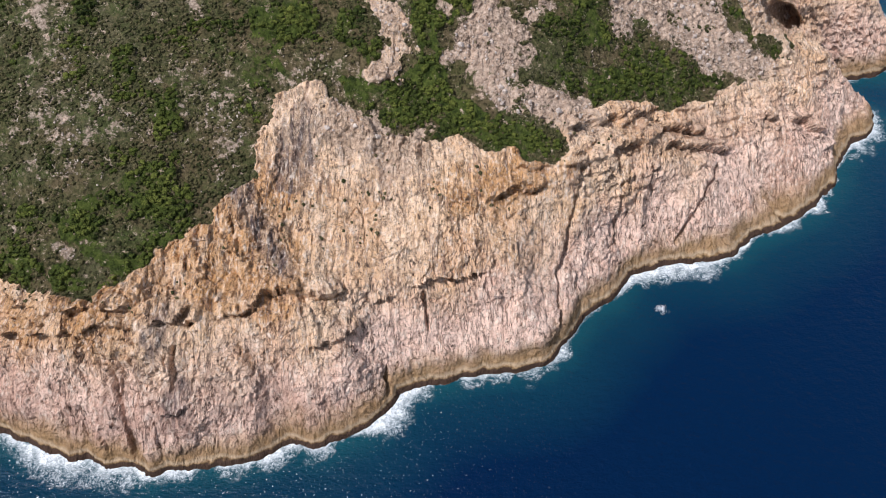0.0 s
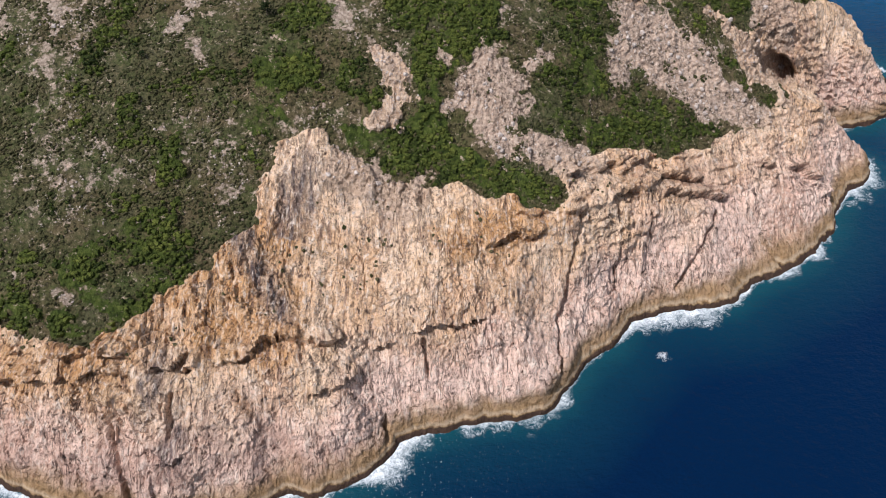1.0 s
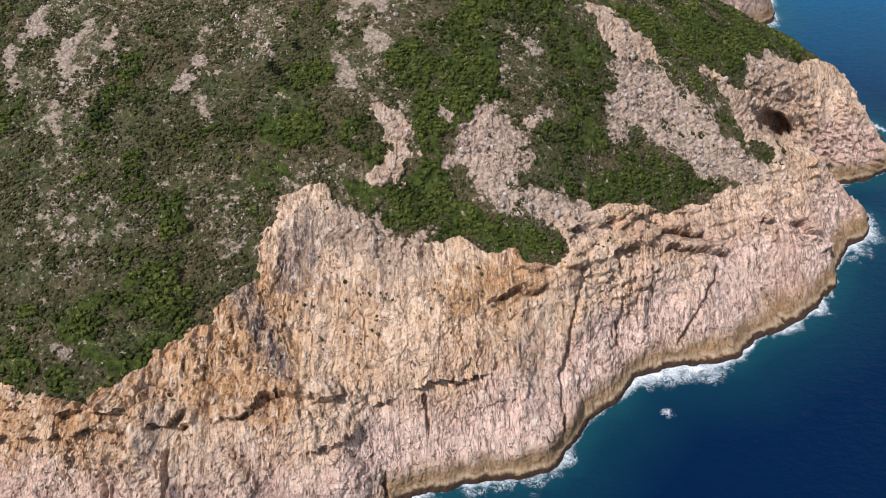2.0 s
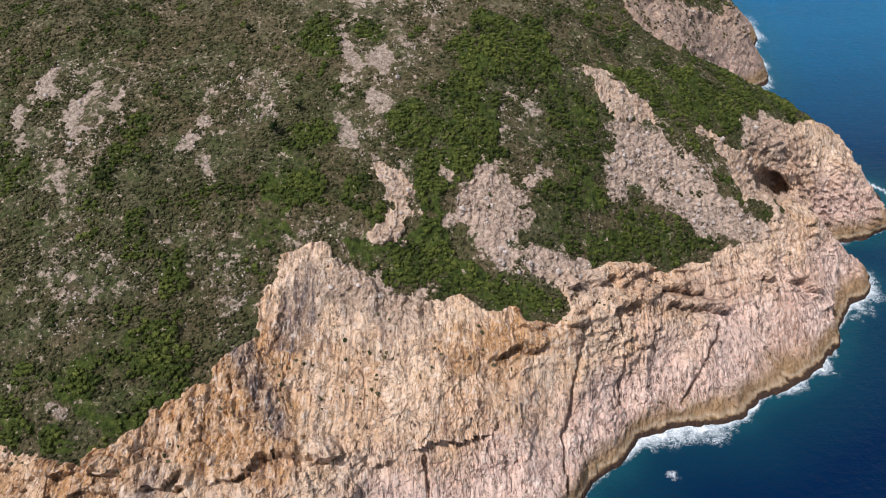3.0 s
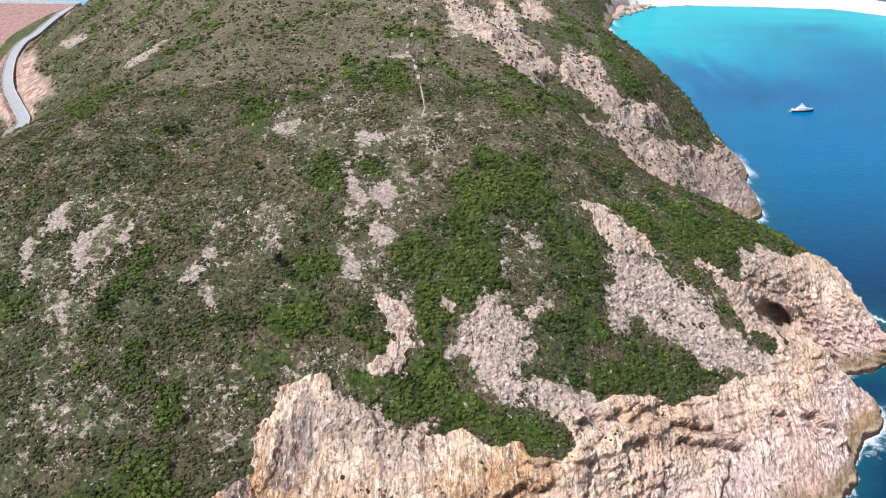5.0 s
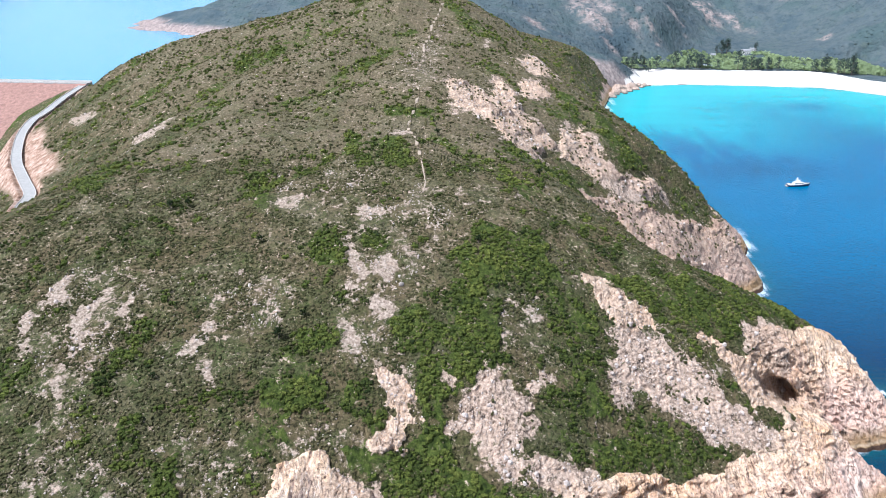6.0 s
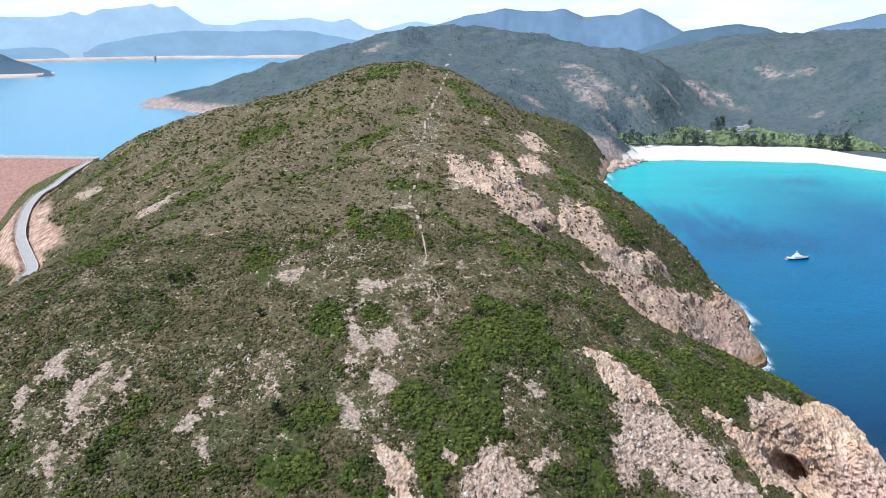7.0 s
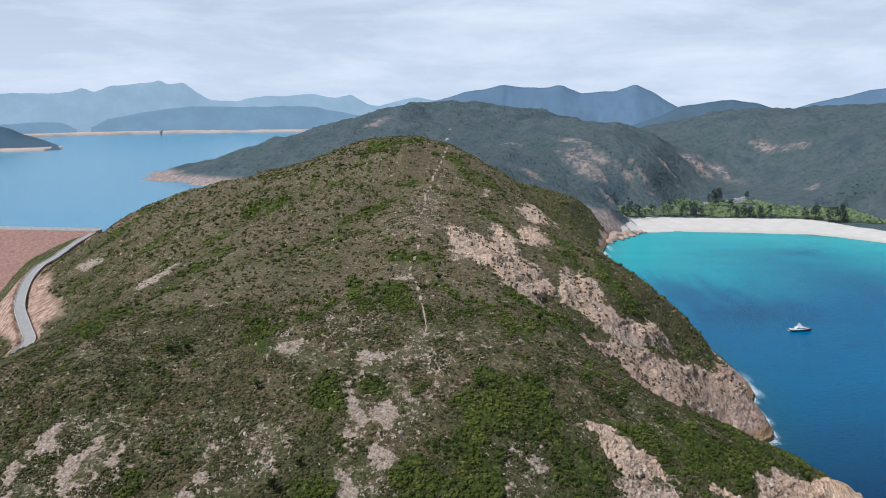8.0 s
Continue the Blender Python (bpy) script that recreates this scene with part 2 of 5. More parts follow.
# Patches of cover, each a ring on the plan: thickets, bare soil, broken stone, far crags, tongues of bare rock, and heath strewn with stones.
LUSH = [
    [(-32.0, 183.6), (-23.3, 185.1), (-13.5, 184.5), (-11.8, 187.9), (-6.4, 193.4), (1.8, 191.9), (6.3, 184.9), (12.4, 179.7), (21.2, 176.4), (29.4, 177.6), (34.6, 174.6), (38.8, 171.0), (35.7, 167.4), (27.7, 166.3), (21.7, 169.3), (13.8, 166.9), (9.5, 169.4), (6.1, 171.6), (-3.5, 170.3), (-12.2, 170.7), (-17.5, 173.6), (-24.5, 175.0), (-29.0, 179.1)],
    [(26.4, 188.0), (28.7, 194.4), (31.9, 198.7), (39.1, 203.2), (44.1, 203.5), (52.2, 203.3), (59.6, 204.0), (61.6, 210.4), (66.8, 216.3), (75.9, 218.8), (83.6, 217.3), (93.4, 215.9), (102.0, 214.3), (103.9, 212.3), (93.8, 206.4), (82.3, 202.6), (68.3, 196.9), (58.2, 193.5), (52.1, 186.6), (49.1, 186.2), (46.5, 189.5), (36.6, 186.6), (29.0, 185.6)]]
LUSH += [
    [(32.3, 216.7), (44.3, 225.0), (57.5, 228.3), (59.4, 217.6), (60.1, 206.9), (52.1, 202.3), (39.1, 203.2), (31.5, 206.9)],
    [(-4.6, 191.5), (-5.6, 197.7), (-8.5, 204.7), (-6.7, 212.1), (3.8, 215.3), (19.3, 215.4), (29.2, 215.7), (22.9, 208.5), (13.2, 205.1), (6.5, 202.2), (4.6, 195.2), (3.6, 188.5)],
    [(4.4, 268.0), (15.5, 273.9), (33.4, 273.7), (44.9, 263.5), (47.5, 255.4), (53.5, 250.3), (59.1, 241.3), (60.3, 233.4), (44.4, 225.9), (36.8, 222.1), (37.6, 231.2), (36.4, 241.9), (30.0, 242.2), (22.6, 240.1), (19.8, 225.9), (17.5, 217.3), (3.8, 215.3), (-11.5, 213.8), (-15.6, 221.7), (-13.0, 231.7), (-4.1, 238.2), (8.2, 244.4), (4.2, 254.7)]]
LUSH += [
    [(-48, 353), (-23, 342), (-15, 330), (-15, 315), (-29, 311), (-43, 315)],
    [(-53.7, 269.0), (-41.7, 269.8), (-38.6, 256.7), (-39.5, 248.6), (-45.5, 246.0), (-51.8, 254.9)],
    [(-32, 267), (-17, 268), (-17, 256), (-25, 255), (-32, 261)],
    [(-86, 313), (-76, 313), (-72, 290), (-78, 288)],
    [(-59.2, 202.1), (-49.2, 210.5), (-38.3, 215.0), (-35.4, 203.4), (-38.4, 196.0), (-46.9, 190.9), (-47.0, 184.8), (-52.5, 180.0), (-56.9, 180.5), (-58.1, 188.8)],
    [(-54.2, 219.2), (-43.3, 226.1), (-34.8, 219.1), (-36.1, 211.2), (-52.7, 208.5)],
    [(-97.7, 186.6), (-91.1, 188.0), (-88.5, 180.8), (-92.9, 178.4), (-97.3, 182.0)],
    [(-144.0, 202.9), (-135.2, 209.2), (-131.5, 202.1), (-134.5, 193.4), (-135.6, 183.1)]]
LUSH += [
    [(-117.1, 195.1), (-112.1, 201.9), (-108.0, 206.4), (-101.5, 223.4), (-99.7, 239.0), (-95.6, 231.0), (-97.5, 215.9), (-101.3, 208.9), (-105.9, 199.7), (-112.8, 193.1)],
    [(-116.2, 154.5), (-110.3, 155.6), (-106.4, 148.6), (-109.4, 144.0), (-114.7, 148.3)],
    [(48, 258), (72, 265), (98, 276), (176, 406), (197, 411), (155, 285), (157, 281), (137, 268), (128, 265), (117, 252), (102, 251), (82, 257), (66, 260)],
    [(93.0, 240.4), (100.1, 240.9), (111.0, 236.4), (112.2, 231.0), (126.3, 230.2), (126.9, 227.6), (120.3, 224.9), (111.4, 226.5), (108.9, 232.0), (98.9, 234.6)],
    [(-31.8, 205.3), (-23.3, 203.8), (-18.4, 197.2), (-16.3, 190.6), (-23.5, 188.7), (-29.4, 196.7)]]
LUSH += [
    [(-84.2, 170.3), (-78.2, 176.5), (-75.5, 171.5), (-75.7, 164.8), (-80.7, 162.4)],
    [(-106.5, 134.6), (-99.4, 142.2), (-92.3, 145.9), (-83.9, 151.8), (-76.2, 152.7), (-72.5, 146.7), (-64.0, 146.9), (-65.8, 140.9), (-71.3, 135.4), (-74.6, 130.4), (-76.3, 125.6), (-82.1, 123.7), (-86.9, 121.6), (-91.1, 126.4), (-95.8, 128.3), (-103.6, 130.2)],
    [(-121.0, 128.8), (-112.4, 127.9), (-104.3, 125.6), (-98.1, 122.4), (-93.2, 118.5), (-94.0, 116.7), (-102.6, 117.5), (-112.9, 121.2), (-121.0, 124.6)],
    [(-469, 756), (-452, 769), (-417, 764), (-399, 775), (-377, 735), (-371, 683), (-428, 749), (-436, 731), (-446, 715)],
    [(-142, 502), (-124, 528), (-94, 543), (-78, 552), (-80, 535), (-102, 519), (-112, 470), (-135, 487)]]
LUSH += [
    [(69, 464), (79, 467), (92, 455), (106, 439), (126, 431), (147, 439), (158, 428), (137, 429), (123, 420), (102, 402), (96, 408), (92, 418), (75, 419)],
    [(30, 372), (46, 370), (65, 374), (86, 388), (94, 387), (80, 374), (55, 317), (47, 332), (31, 339)],
    [(-177, 337), (-170, 357), (-153, 345), (-145, 313), (-156, 305)],
    [(-84, 304), (-77, 305), (-71, 287), (-78, 288)],
    [(-66, 603), (-43, 601), (-18, 596), (-24, 570), (-59, 578)],
    [(-26, 387), (2, 376), (-7, 361), (-27, 368)]]
BARE = [
    [(-144.3, 232.6), (-142.1, 240.5), (-141.0, 248.7), (-138.1, 248.5), (-136.4, 240.1), (-132.2, 235.7), (-133.8, 231.4), (-141.4, 230.4)],
    [(-125.7, 209.1), (-127.3, 216.2), (-128.1, 224.0), (-127.8, 231.8), (-124.9, 235.4), (-119.4, 240.2), (-116.8, 235.3), (-119.6, 231.3), (-122.3, 227.4), (-119.4, 218.5), (-118.8, 211.1), (-121.0, 206.4), (-119.2, 193.2), (-123.4, 195.2)],
    [(-115.1, 232.6), (-111.8, 235.3), (-108.3, 237.2), (-108.6, 231.2), (-109.9, 225.4), (-113.3, 227.1)],
    [(-86.1, 211.7), (-86.4, 217.2), (-83.2, 220.0), (-77.4, 224.8), (-77.2, 218.9), (-80.9, 209.5), (-84.6, 209.4)],
    [(-79.8, 208.5), (-74.9, 207.5), (-71.9, 197.1), (-76.0, 195.1)],
    [(-79.4, 249.1), (-74.1, 249.1), (-69.3, 245.4), (-74.3, 244.3), (-77.7, 245.6)]]
BARE += [
    [(-72, 288), (-65, 292), (-58, 295), (-59, 289), (-66, 284)],
    [(-51, 296), (-49, 302), (-42, 299), (-34, 310), (-31, 308), (-35, 299), (-43, 295)],
    [(-36, 282), (-29, 283), (-22, 281), (-23, 275), (-30, 277), (-30, 266), (-33, 266), (-33, 276)],
    [(-35.3, 224.9), (-27.1, 219.5), (-26.6, 211.4), (-32.3, 211.2), (-35.8, 219.4)],
    [(29.9, 239.9), (34.1, 239.9), (38.0, 235.8), (33.3, 229.5), (29.2, 229.5)],
    [(21.5, 238.8), (24.5, 237.3), (24.3, 233.7), (21.2, 233.9)],
    [(28, 299), (35, 300), (34, 292), (29, 293)],
    [(99.3, 249.3), (108.7, 248.3), (115.6, 246.5), (112.4, 243.2), (103.4, 245.7)],
    [(-143.1, 212.2), (-141.2, 219.5), (-138.7, 218.2), (-138.3, 209.6)]]
BARE += [
    [(-39.6, 264.7), (-36.1, 264.2), (-29.3, 251.2), (-26.8, 245.1), (-30.3, 242.5), (-34.9, 248.3)],
    [(-28.3, 251.3), (-19.0, 254.5), (-14.9, 246.3), (-18.4, 241.2), (-23.5, 242.2)],
    [(-28.1, 233.8), (-23.2, 236.0), (-16.0, 231.6), (-16.2, 227.1), (-23.6, 225.5)],
    [(-33.6, 240.4), (-30.0, 237.6), (-30.3, 231.3), (-33.7, 234.1)],
    [(-26, 349), (-15, 351), (-14, 347), (-23, 345)],
    [(-176, 408), (-164, 411), (-165, 453), (-153, 422), (-155, 403), (-164, 387)],
    [(-267, 524), (-249, 524), (-243, 512), (-256, 511)],
    [(26, 509), (33, 526), (33, 514), (28, 502)],
    [(-146.8, 223.6), (-145.0, 230.6), (-141.6, 227.9), (-141.6, 217.5)]]
BARE += [
    [(-121.9, 136.0), (-114.8, 133.7), (-105.0, 129.5), (-100.2, 127.4), (-101.2, 124.9), (-111.0, 129.2), (-121.7, 133.3)]]
TALUS = [
    [(24.6, 189.2), (28.1, 184.8), (37.5, 186.3), (47.3, 187.8), (49.8, 184.5), (41.2, 176.4), (36.5, 175.1), (30.3, 177.5), (22.2, 178.2), (17.9, 182.6)],
    [(7.5, 202.2), (17.0, 205.4), (32.7, 209.1), (31.1, 201.2), (26.8, 194.7), (25.5, 187.6), (26.9, 181.1), (39.7, 179.9), (47.6, 182.1), (39.3, 175.9), (30.3, 178.5), (21.3, 178.8), (12.5, 182.7), (7.2, 187.4), (3.6, 193.3)],
    [(62.1, 238.3), (68.2, 242.5), (74.4, 238.4), (83.8, 240.5), (93.5, 242.8), (97.5, 239.8), (104.7, 234.4), (107.6, 231.5), (111.4, 226.5), (117.6, 223.4), (118.8, 218.3), (109.3, 216.3), (104.4, 214.9), (93.5, 216.5), (84.9, 218.5), (78.6, 220.9), (67.2, 219.2), (61.1, 214.6), (59.8, 221.4), (62.9, 228.4)]]
TALUS += [
    [(-31.4, 176.4), (-17.3, 170.0), (-6.9, 169.3), (-7.6, 159.9), (-15.1, 157.8), (-23.6, 160.8), (-30.2, 160.3), (-33.4, 168.3)],
    [(122, 262), (131, 267), (138, 267), (137, 258), (126, 255), (120, 253)],
    [(2, 415), (5, 434), (22, 431), (28, 421), (34, 458), (42, 444), (44, 408), (56, 405), (63, 397), (56, 380), (42, 359), (31, 365), (23, 381), (14, 387), (6, 386)],
    [(64, 400), (71, 415), (84, 431), (87, 412), (94, 402), (101, 397), (125, 425), (135, 423), (114, 397), (95, 385), (82, 385), (73, 387), (65, 386)],
    [(55, 519), (67, 532), (74, 506), (73, 491), (59, 480), (54, 493)]]
TALUS += [
    [(45, 461), (61, 466), (66, 452), (51, 441)]]
CRAGS = [
    [(74, 365), (89, 381), (109, 390), (129, 400), (142, 421), (155, 429), (160, 415), (201, 488), (224, 503), (222, 490), (213, 453), (206, 426), (194, 415), (170, 407), (123, 360), (107, 359), (94, 366)]]
TONGUES = [
    [(100.8, 250.4), (108.7, 248.3), (118.4, 248.4), (128.5, 253.7), (135.5, 251.8), (133.1, 233.2), (135.6, 229.0), (129.5, 228.4), (123.2, 232.3), (115.7, 235.9), (111.8, 240.3), (104.2, 243.9)],
    [(-22.7, 208.5), (-16.9, 206.1), (-11.3, 204.6), (-10.2, 197.6), (-6.4, 191.0), (-9.1, 189.5), (-11.7, 185.5), (-16.1, 184.3), (-21.5, 185.5), (-17.2, 189.1), (-13.7, 192.2), (-18.5, 199.5), (-21.5, 204.0)],
    [(47.7, 258.1), (56.9, 258.9), (65.7, 257.2), (72.1, 253.5), (79.9, 251.9), (80.6, 249.0), (70.7, 244.3), (62.8, 243.8), (60.2, 249.5), (56.3, 254.9)]]
STONY = [
    [(-42.7, 280.0), (-18.2, 285.7), (-2.3, 289.8), (2.2, 275.5), (-0.0, 256.9), (-8.2, 242.6), (-12.0, 232.7), (-15.5, 219.5), (-11.4, 211.9), (-7.5, 204.7), (-22.4, 203.9), (-33.9, 207.3), (-37.2, 223.8), (-37.0, 243.1), (-41.0, 263.2)],
    [(-129.5, 168.0), (-125.0, 182.8), (-119.4, 201.8), (-111.8, 195.4), (-107.3, 175.7), (-89.9, 173.2), (-79.2, 185.2), (-67.3, 186.2), (-58.4, 173.5), (-55.4, 154.7), (-60.5, 147.9), (-73.6, 158.6), (-85.7, 156.9), (-105.4, 145.7), (-117.8, 138.1)],
    [(-75.5, 250.6), (-61.9, 244.5), (-52.4, 235.9), (-52.2, 219.1), (-65.7, 219.0), (-74.3, 214.1), (-81.0, 236.8)],
    [(-142.1, 212.2), (-143.2, 229.8), (-140.9, 251.7), (-120.8, 248.0), (-105.9, 239.3), (-103.9, 218.3), (-113.5, 195.2), (-122.9, 191.1)]]
STONY += [
    [(-78, 313), (-63, 327), (-44, 313), (-29, 311), (-21, 290), (-31, 272), (-50, 280), (-72, 279)],
    [(-75.5, 171.5), (-70.8, 172.9), (-67.9, 165.9), (-63.3, 163.2), (-57.5, 152.9), (-60.6, 148.4), (-66.0, 156.3), (-73.4, 161.6)],
    [(-51.8, 174.3), (-47.2, 179.0), (-51.0, 168.1), (-51.6, 161.3), (-53.9, 155.0), (-57.2, 155.9), (-55.6, 165.8)],
    [(-39.5, 188.8), (-21.6, 187.0), (-10.8, 184.6), (-24.4, 174.1), (-38.9, 182.2), (-48.8, 177.8), (-52.6, 180.9)],
    [(18.7, 246.7), (37.6, 244.5), (40.6, 229.8), (27.3, 217.3), (17.7, 223.3)],
    [(59.1, 241.3), (80.6, 248.8), (116.3, 249.8), (113.1, 224.0), (86.9, 217.2), (55.5, 212.3)],
    [(2, 302), (23, 297), (22, 279), (-13, 272), (-18, 290)]]
STONY += [
    [(-30, 452), (-17, 496), (3, 554), (7, 546), (2, 479), (5, 434), (-7, 398), (-27, 404)]]
SCRUB_BELT = [
    [(76, 379), (96, 391), (114, 398), (144, 430), (159, 431), (149, 420), (135, 412), (108, 387), (91, 380), (77, 368)]]
TRAIL = [(-8, 291), (-7, 299), (-8, 308), (-10, 324), (-13, 344), (-17, 354), (-12, 401), (-15, 415), (-16, 433), (-11, 468), (-12, 490), (-8, 511), (-7, 530), (-2, 558), (4, 596), (6, 606)]
FAR_TRAIL = [(7, 1480), (16, 1598), (21, 1738), (21, 1841)]
ROAD = [(-389, 803), (-376, 732), (-360, 664), (-354, 629), (-338, 582), (-315, 531), (-294, 491), (-266, 448), (-249, 422), (-243, 403), (-238, 383), (-240, 350), (-262, 300)]
ROAD_HEIGHT = 62.0
LEDGES = [[(-123, 113), (-108, 112), (-91, 111), (-72, 112)], [(-32, 111), (-28, 115), (-21, 118)], [(-49, 120), (-38, 122), (-32, 123)],
          [(-14, 126), (-3, 132), (9, 134)], [(58, 178), (72, 184), (88, 189), (102, 192)], [(39, 177), (60, 189), (80, 200)],
          [(-72, 94), (-65, 98), (-57, 98)], [(117, 205), (131, 210), (143, 207)], [(-119, 118), (-100, 115), (-88, 114)]]
LEDGES += [[(-65, 112), (-56, 115)], [(16, 152), (22, 157), (29, 158)], [(73, 188.5), (91, 196)]]
CRACKS = [[(-91.6, 106.4), (-88.6, 97.3), (-85.3, 86.5)], [(58, 175), (59.6, 167), (59.4, 157)], [(37, 128), (38, 141.6), (41.4, 149.5), (45, 161), (45.6, 168)],
          [(-15, 105), (-16, 111.4)], [(81.7, 160.8), (88.6, 168.4), (99, 187)], [(-3, 121), (-4.6, 128)], [(-72.8, 98), (-72, 106)], [(124, 175), (117, 183.5)]]
STAIN = [(-61, 155), (-55, 142), (-43, 128)]
STRATA = [(75, 190, 40, 20, -5, 9), (130, 208, 18, 2, -3, 8), (-105, 116, 26, 0, 0, 8), (120, 400, 60, 40, -14, 20), (40, 400, 30, -30, -10, -25), (162, 263, 24, 8, -5, 10)]


# Shallow gullies on the flanks, and belts of dense scrub.
GULLIES = [[(-60, 590), (-74, 537), (-98, 515), (-130, 492), (-150, 452), (-190, 420)], [(-128, 428), (-140, 398), (-150, 372)], [(-43, 340), (-58, 318), (-79, 302), (-98, 292)],
           [(-200, 600), (-240, 575), (-268, 545)], [(-150, 560), (-185, 520), (-215, 490)], [(-5, 346), (14, 329), (39, 302), (68, 282), (86, 262)], [(-20, 520), (-40, 480), (-62, 440), (-92, 410)]]
BELTS = [[(97, 246), (110, 238), (124, 230)], [(30, 470), (48, 446), (66, 428), (90, 440), (108, 448)], [(8, 575), (22, 540), (40, 520)], [(120, 480), (140, 470)]]


def gullies(x, y):
    """How deep the gullies are cut, and how dense the scrub grows along them and the belts."""
    zero = np.zeros_like(x)
    deep, dense = zero.copy(), zero.copy()
    wander = 9 * fbm(x, y, zero + 13, 34, 3)
    ragged = 12 * fbm(x, y, zero + 17, 12, 4, 0.65)
    for k, way in enumerate(GULLIES + BELTS):
        q = line_distance(x, y, way) + wander
        size = step(250, 420, np.mean([b for a, b in way])) * 0.6 + 0.7
        if k < len(GULLIES):
            deep = np.maximum(deep, 3.6 * size * step(15 * size, 0, np.abs(q)))
        dense = np.maximum(dense, step(9 * size, 3 * size, np.abs(q) + ragged))
    return deep, dense


def ovals(x, y, patches, edge=0.35, grow=1.16):
    """How far a point lies within any of the ovals, 0 to 1, with ragged edges."""
    zero = np.zeros_like(x)
    rag = 2.2 * fbm(x, y, zero + 21, 15, 5, 0.66)
    best = np.zeros_like(x)
    for cx, cy, ux, uy, vx, vy in patches:
        reach = 1.8 * math.hypot(math.hypot(ux, uy), math.hypot(vx, vy))
        near = (np.abs(x - cx) < reach) & (np.abs(y - cy) < reach)
        if not near.any():
            continue
        det = ux * vy - uy * vx
        dx, dy = x[near] - cx, y[near] - cy
        a, b = (dx * vy - dy * vx) / det, (dy * ux - dx * uy) / det
        r = np.sqrt(a * a + b * b) / grow + rag[near]
        best[near] = np.maximum(best[near], 1 - step(1 - edge, 1 + edge, r))
    return best


def areas(x, y, rings, rag=1.0, blur=1.0, grow=0.0):
    """How far a point lies within any of the rings, 0 to 1, with ragged edges."""
    wob = fbm(x, y, np.zeros_like(x) + 21, 9, 5, 0.62)
    best = np.zeros_like(x)
    for ring in rings:
        a, b = np.array(ring, float).T
        size = min(np.ptp(a), np.ptp(b))
        soft = blur * (0.9 if b.mean() < 280 else 2.2)
        near = (x > a.min() - 9) & (x < a.max() + 9) & (y > b.min() - 9) & (y < b.max() + 9)
        if near.any():
            q = line_distance(x[near], y[near], ring, True) + grow + rag * min(2.4 + 0.15 * size, 6.0) * wob[near]
            best[near] = np.maximum(best[near], step(-soft, soft, q))
    return best


def cover(x, y, z, d, k):
    """The cover of the ground: rock, lush scrub, bare ground, rubble, trail."""
    zero = np.zeros_like(x)
    ring = ROCK_EDGE + [(400, 420), (500, 100), (0, -100), (-400, 60), (-190, 118)]
    seaward = line_distance(x, y, ring, True) + 4.0 * fbm(x, y, zero + 31, 8, 5, 0.65)
    rock = step(-0.8, 0.8, seaward) * (y < 345)
    steep = step(0.45, 0.8, k + 0.3 * fbm(x, y, zero + 4, 14, 3)) * (y > 300) * step(1250, 1180, y)
    steep = steep * step(42, 18, d + 20 * step(600, 700, y) + 14 * fbm(x, y, zero + 6, 22, 4, 0.6))
    rock = np.maximum(rock, steep)
    shatter = 0.6 * steep
    crops = np.maximum(areas(x, y, [r for r in TALUS if r[0][1] > 330]), areas(x, y, TONGUES + CRAGS, 1.6, 1.4)) * (1 - areas(x, y, SCRUB_BELT, 0.8))
    rock = np.maximum(rock, crops)
    stone = areas(x, y, TALUS, 2.3, 2.8, 1.4)
    gaps = 0.66 + 1.1 * fbm(x, y, zero + 44, 11, 5, 0.62)
    lush = np.maximum(areas(x, y, LUSH, 1.8, 1.6), 0.8 * gullies(x, y)[1] * (y < 700)) * np.clip(gaps, 0.1, 1) * (1 - rock) * (1 - 0.85 * stone)
    bare = np.maximum(areas(x, y, BARE, 1.5, 2.2), 0.40 * areas(x, y, STONY, 2.0, 4.0)) * (1 - rock) * (1 - 0.6 * lush)
    rubble = np.maximum(stone, 0.85 * crops)
    rubble = np.maximum(rubble, shatter)
    trail = step(1.3, 0.5, line_distance(x, y, TRAIL))
    return rock, lush, bare, rubble, trail


def road_cut(x, y, z):
    """The land with the bench of the road cut into it, and how raw the cut is."""
    q = line_distance(x, y, ROAD)
    bench = np.maximum(ROAD_HEIGHT - np.maximum(q - 6, 0) * 1.1, np.minimum(z, ROAD_HEIGHT + np.maximum(q - 5, 0) * 1.3))
    bench = bench - 1.3 * step(5.5, 4.5, q)
    inside = step(60, 40, q)
    z2 = z * (1 - inside) + bench * inside
    raw = np.clip(np.abs(z2 - z) / 2.0, 0, 1) * step(46, 32, q) + step(9, 6, q)
    return z2, np.clip(raw, 0, 1)


def mesh_of(name, verts, faces, material, attrs=None, smooth=False):
    me = bpy.data.meshes.new(name)
    n, f = len(verts), len(faces)
    k = faces.shape[1]
    me.vertices.add(n)
    me.vertices.foreach_set("co", np.ascontiguousarray(verts, np.float32).ravel())
    me.loops.add(f * k)
    me.loops.foreach_set("vertex_index", np.ascontiguousarray(faces, np.int32).ravel())
    me.polygons.add(f)
    me.polygons.foreach_set("loop_start", np.arange(0, f * k, k, dtype=np.int32))
    me.polygons.foreach_set("use_smooth", np.full(f, smooth, bool))
    me.update(calc_edges=True)
    for key, value in (attrs or {}).items():
        a = me.attributes.new(key, "FLOAT", "POINT")
        a.data.foreach_set("value", np.ascontiguousarray(value, np.float32))
    me.materials.append(material)
    return me


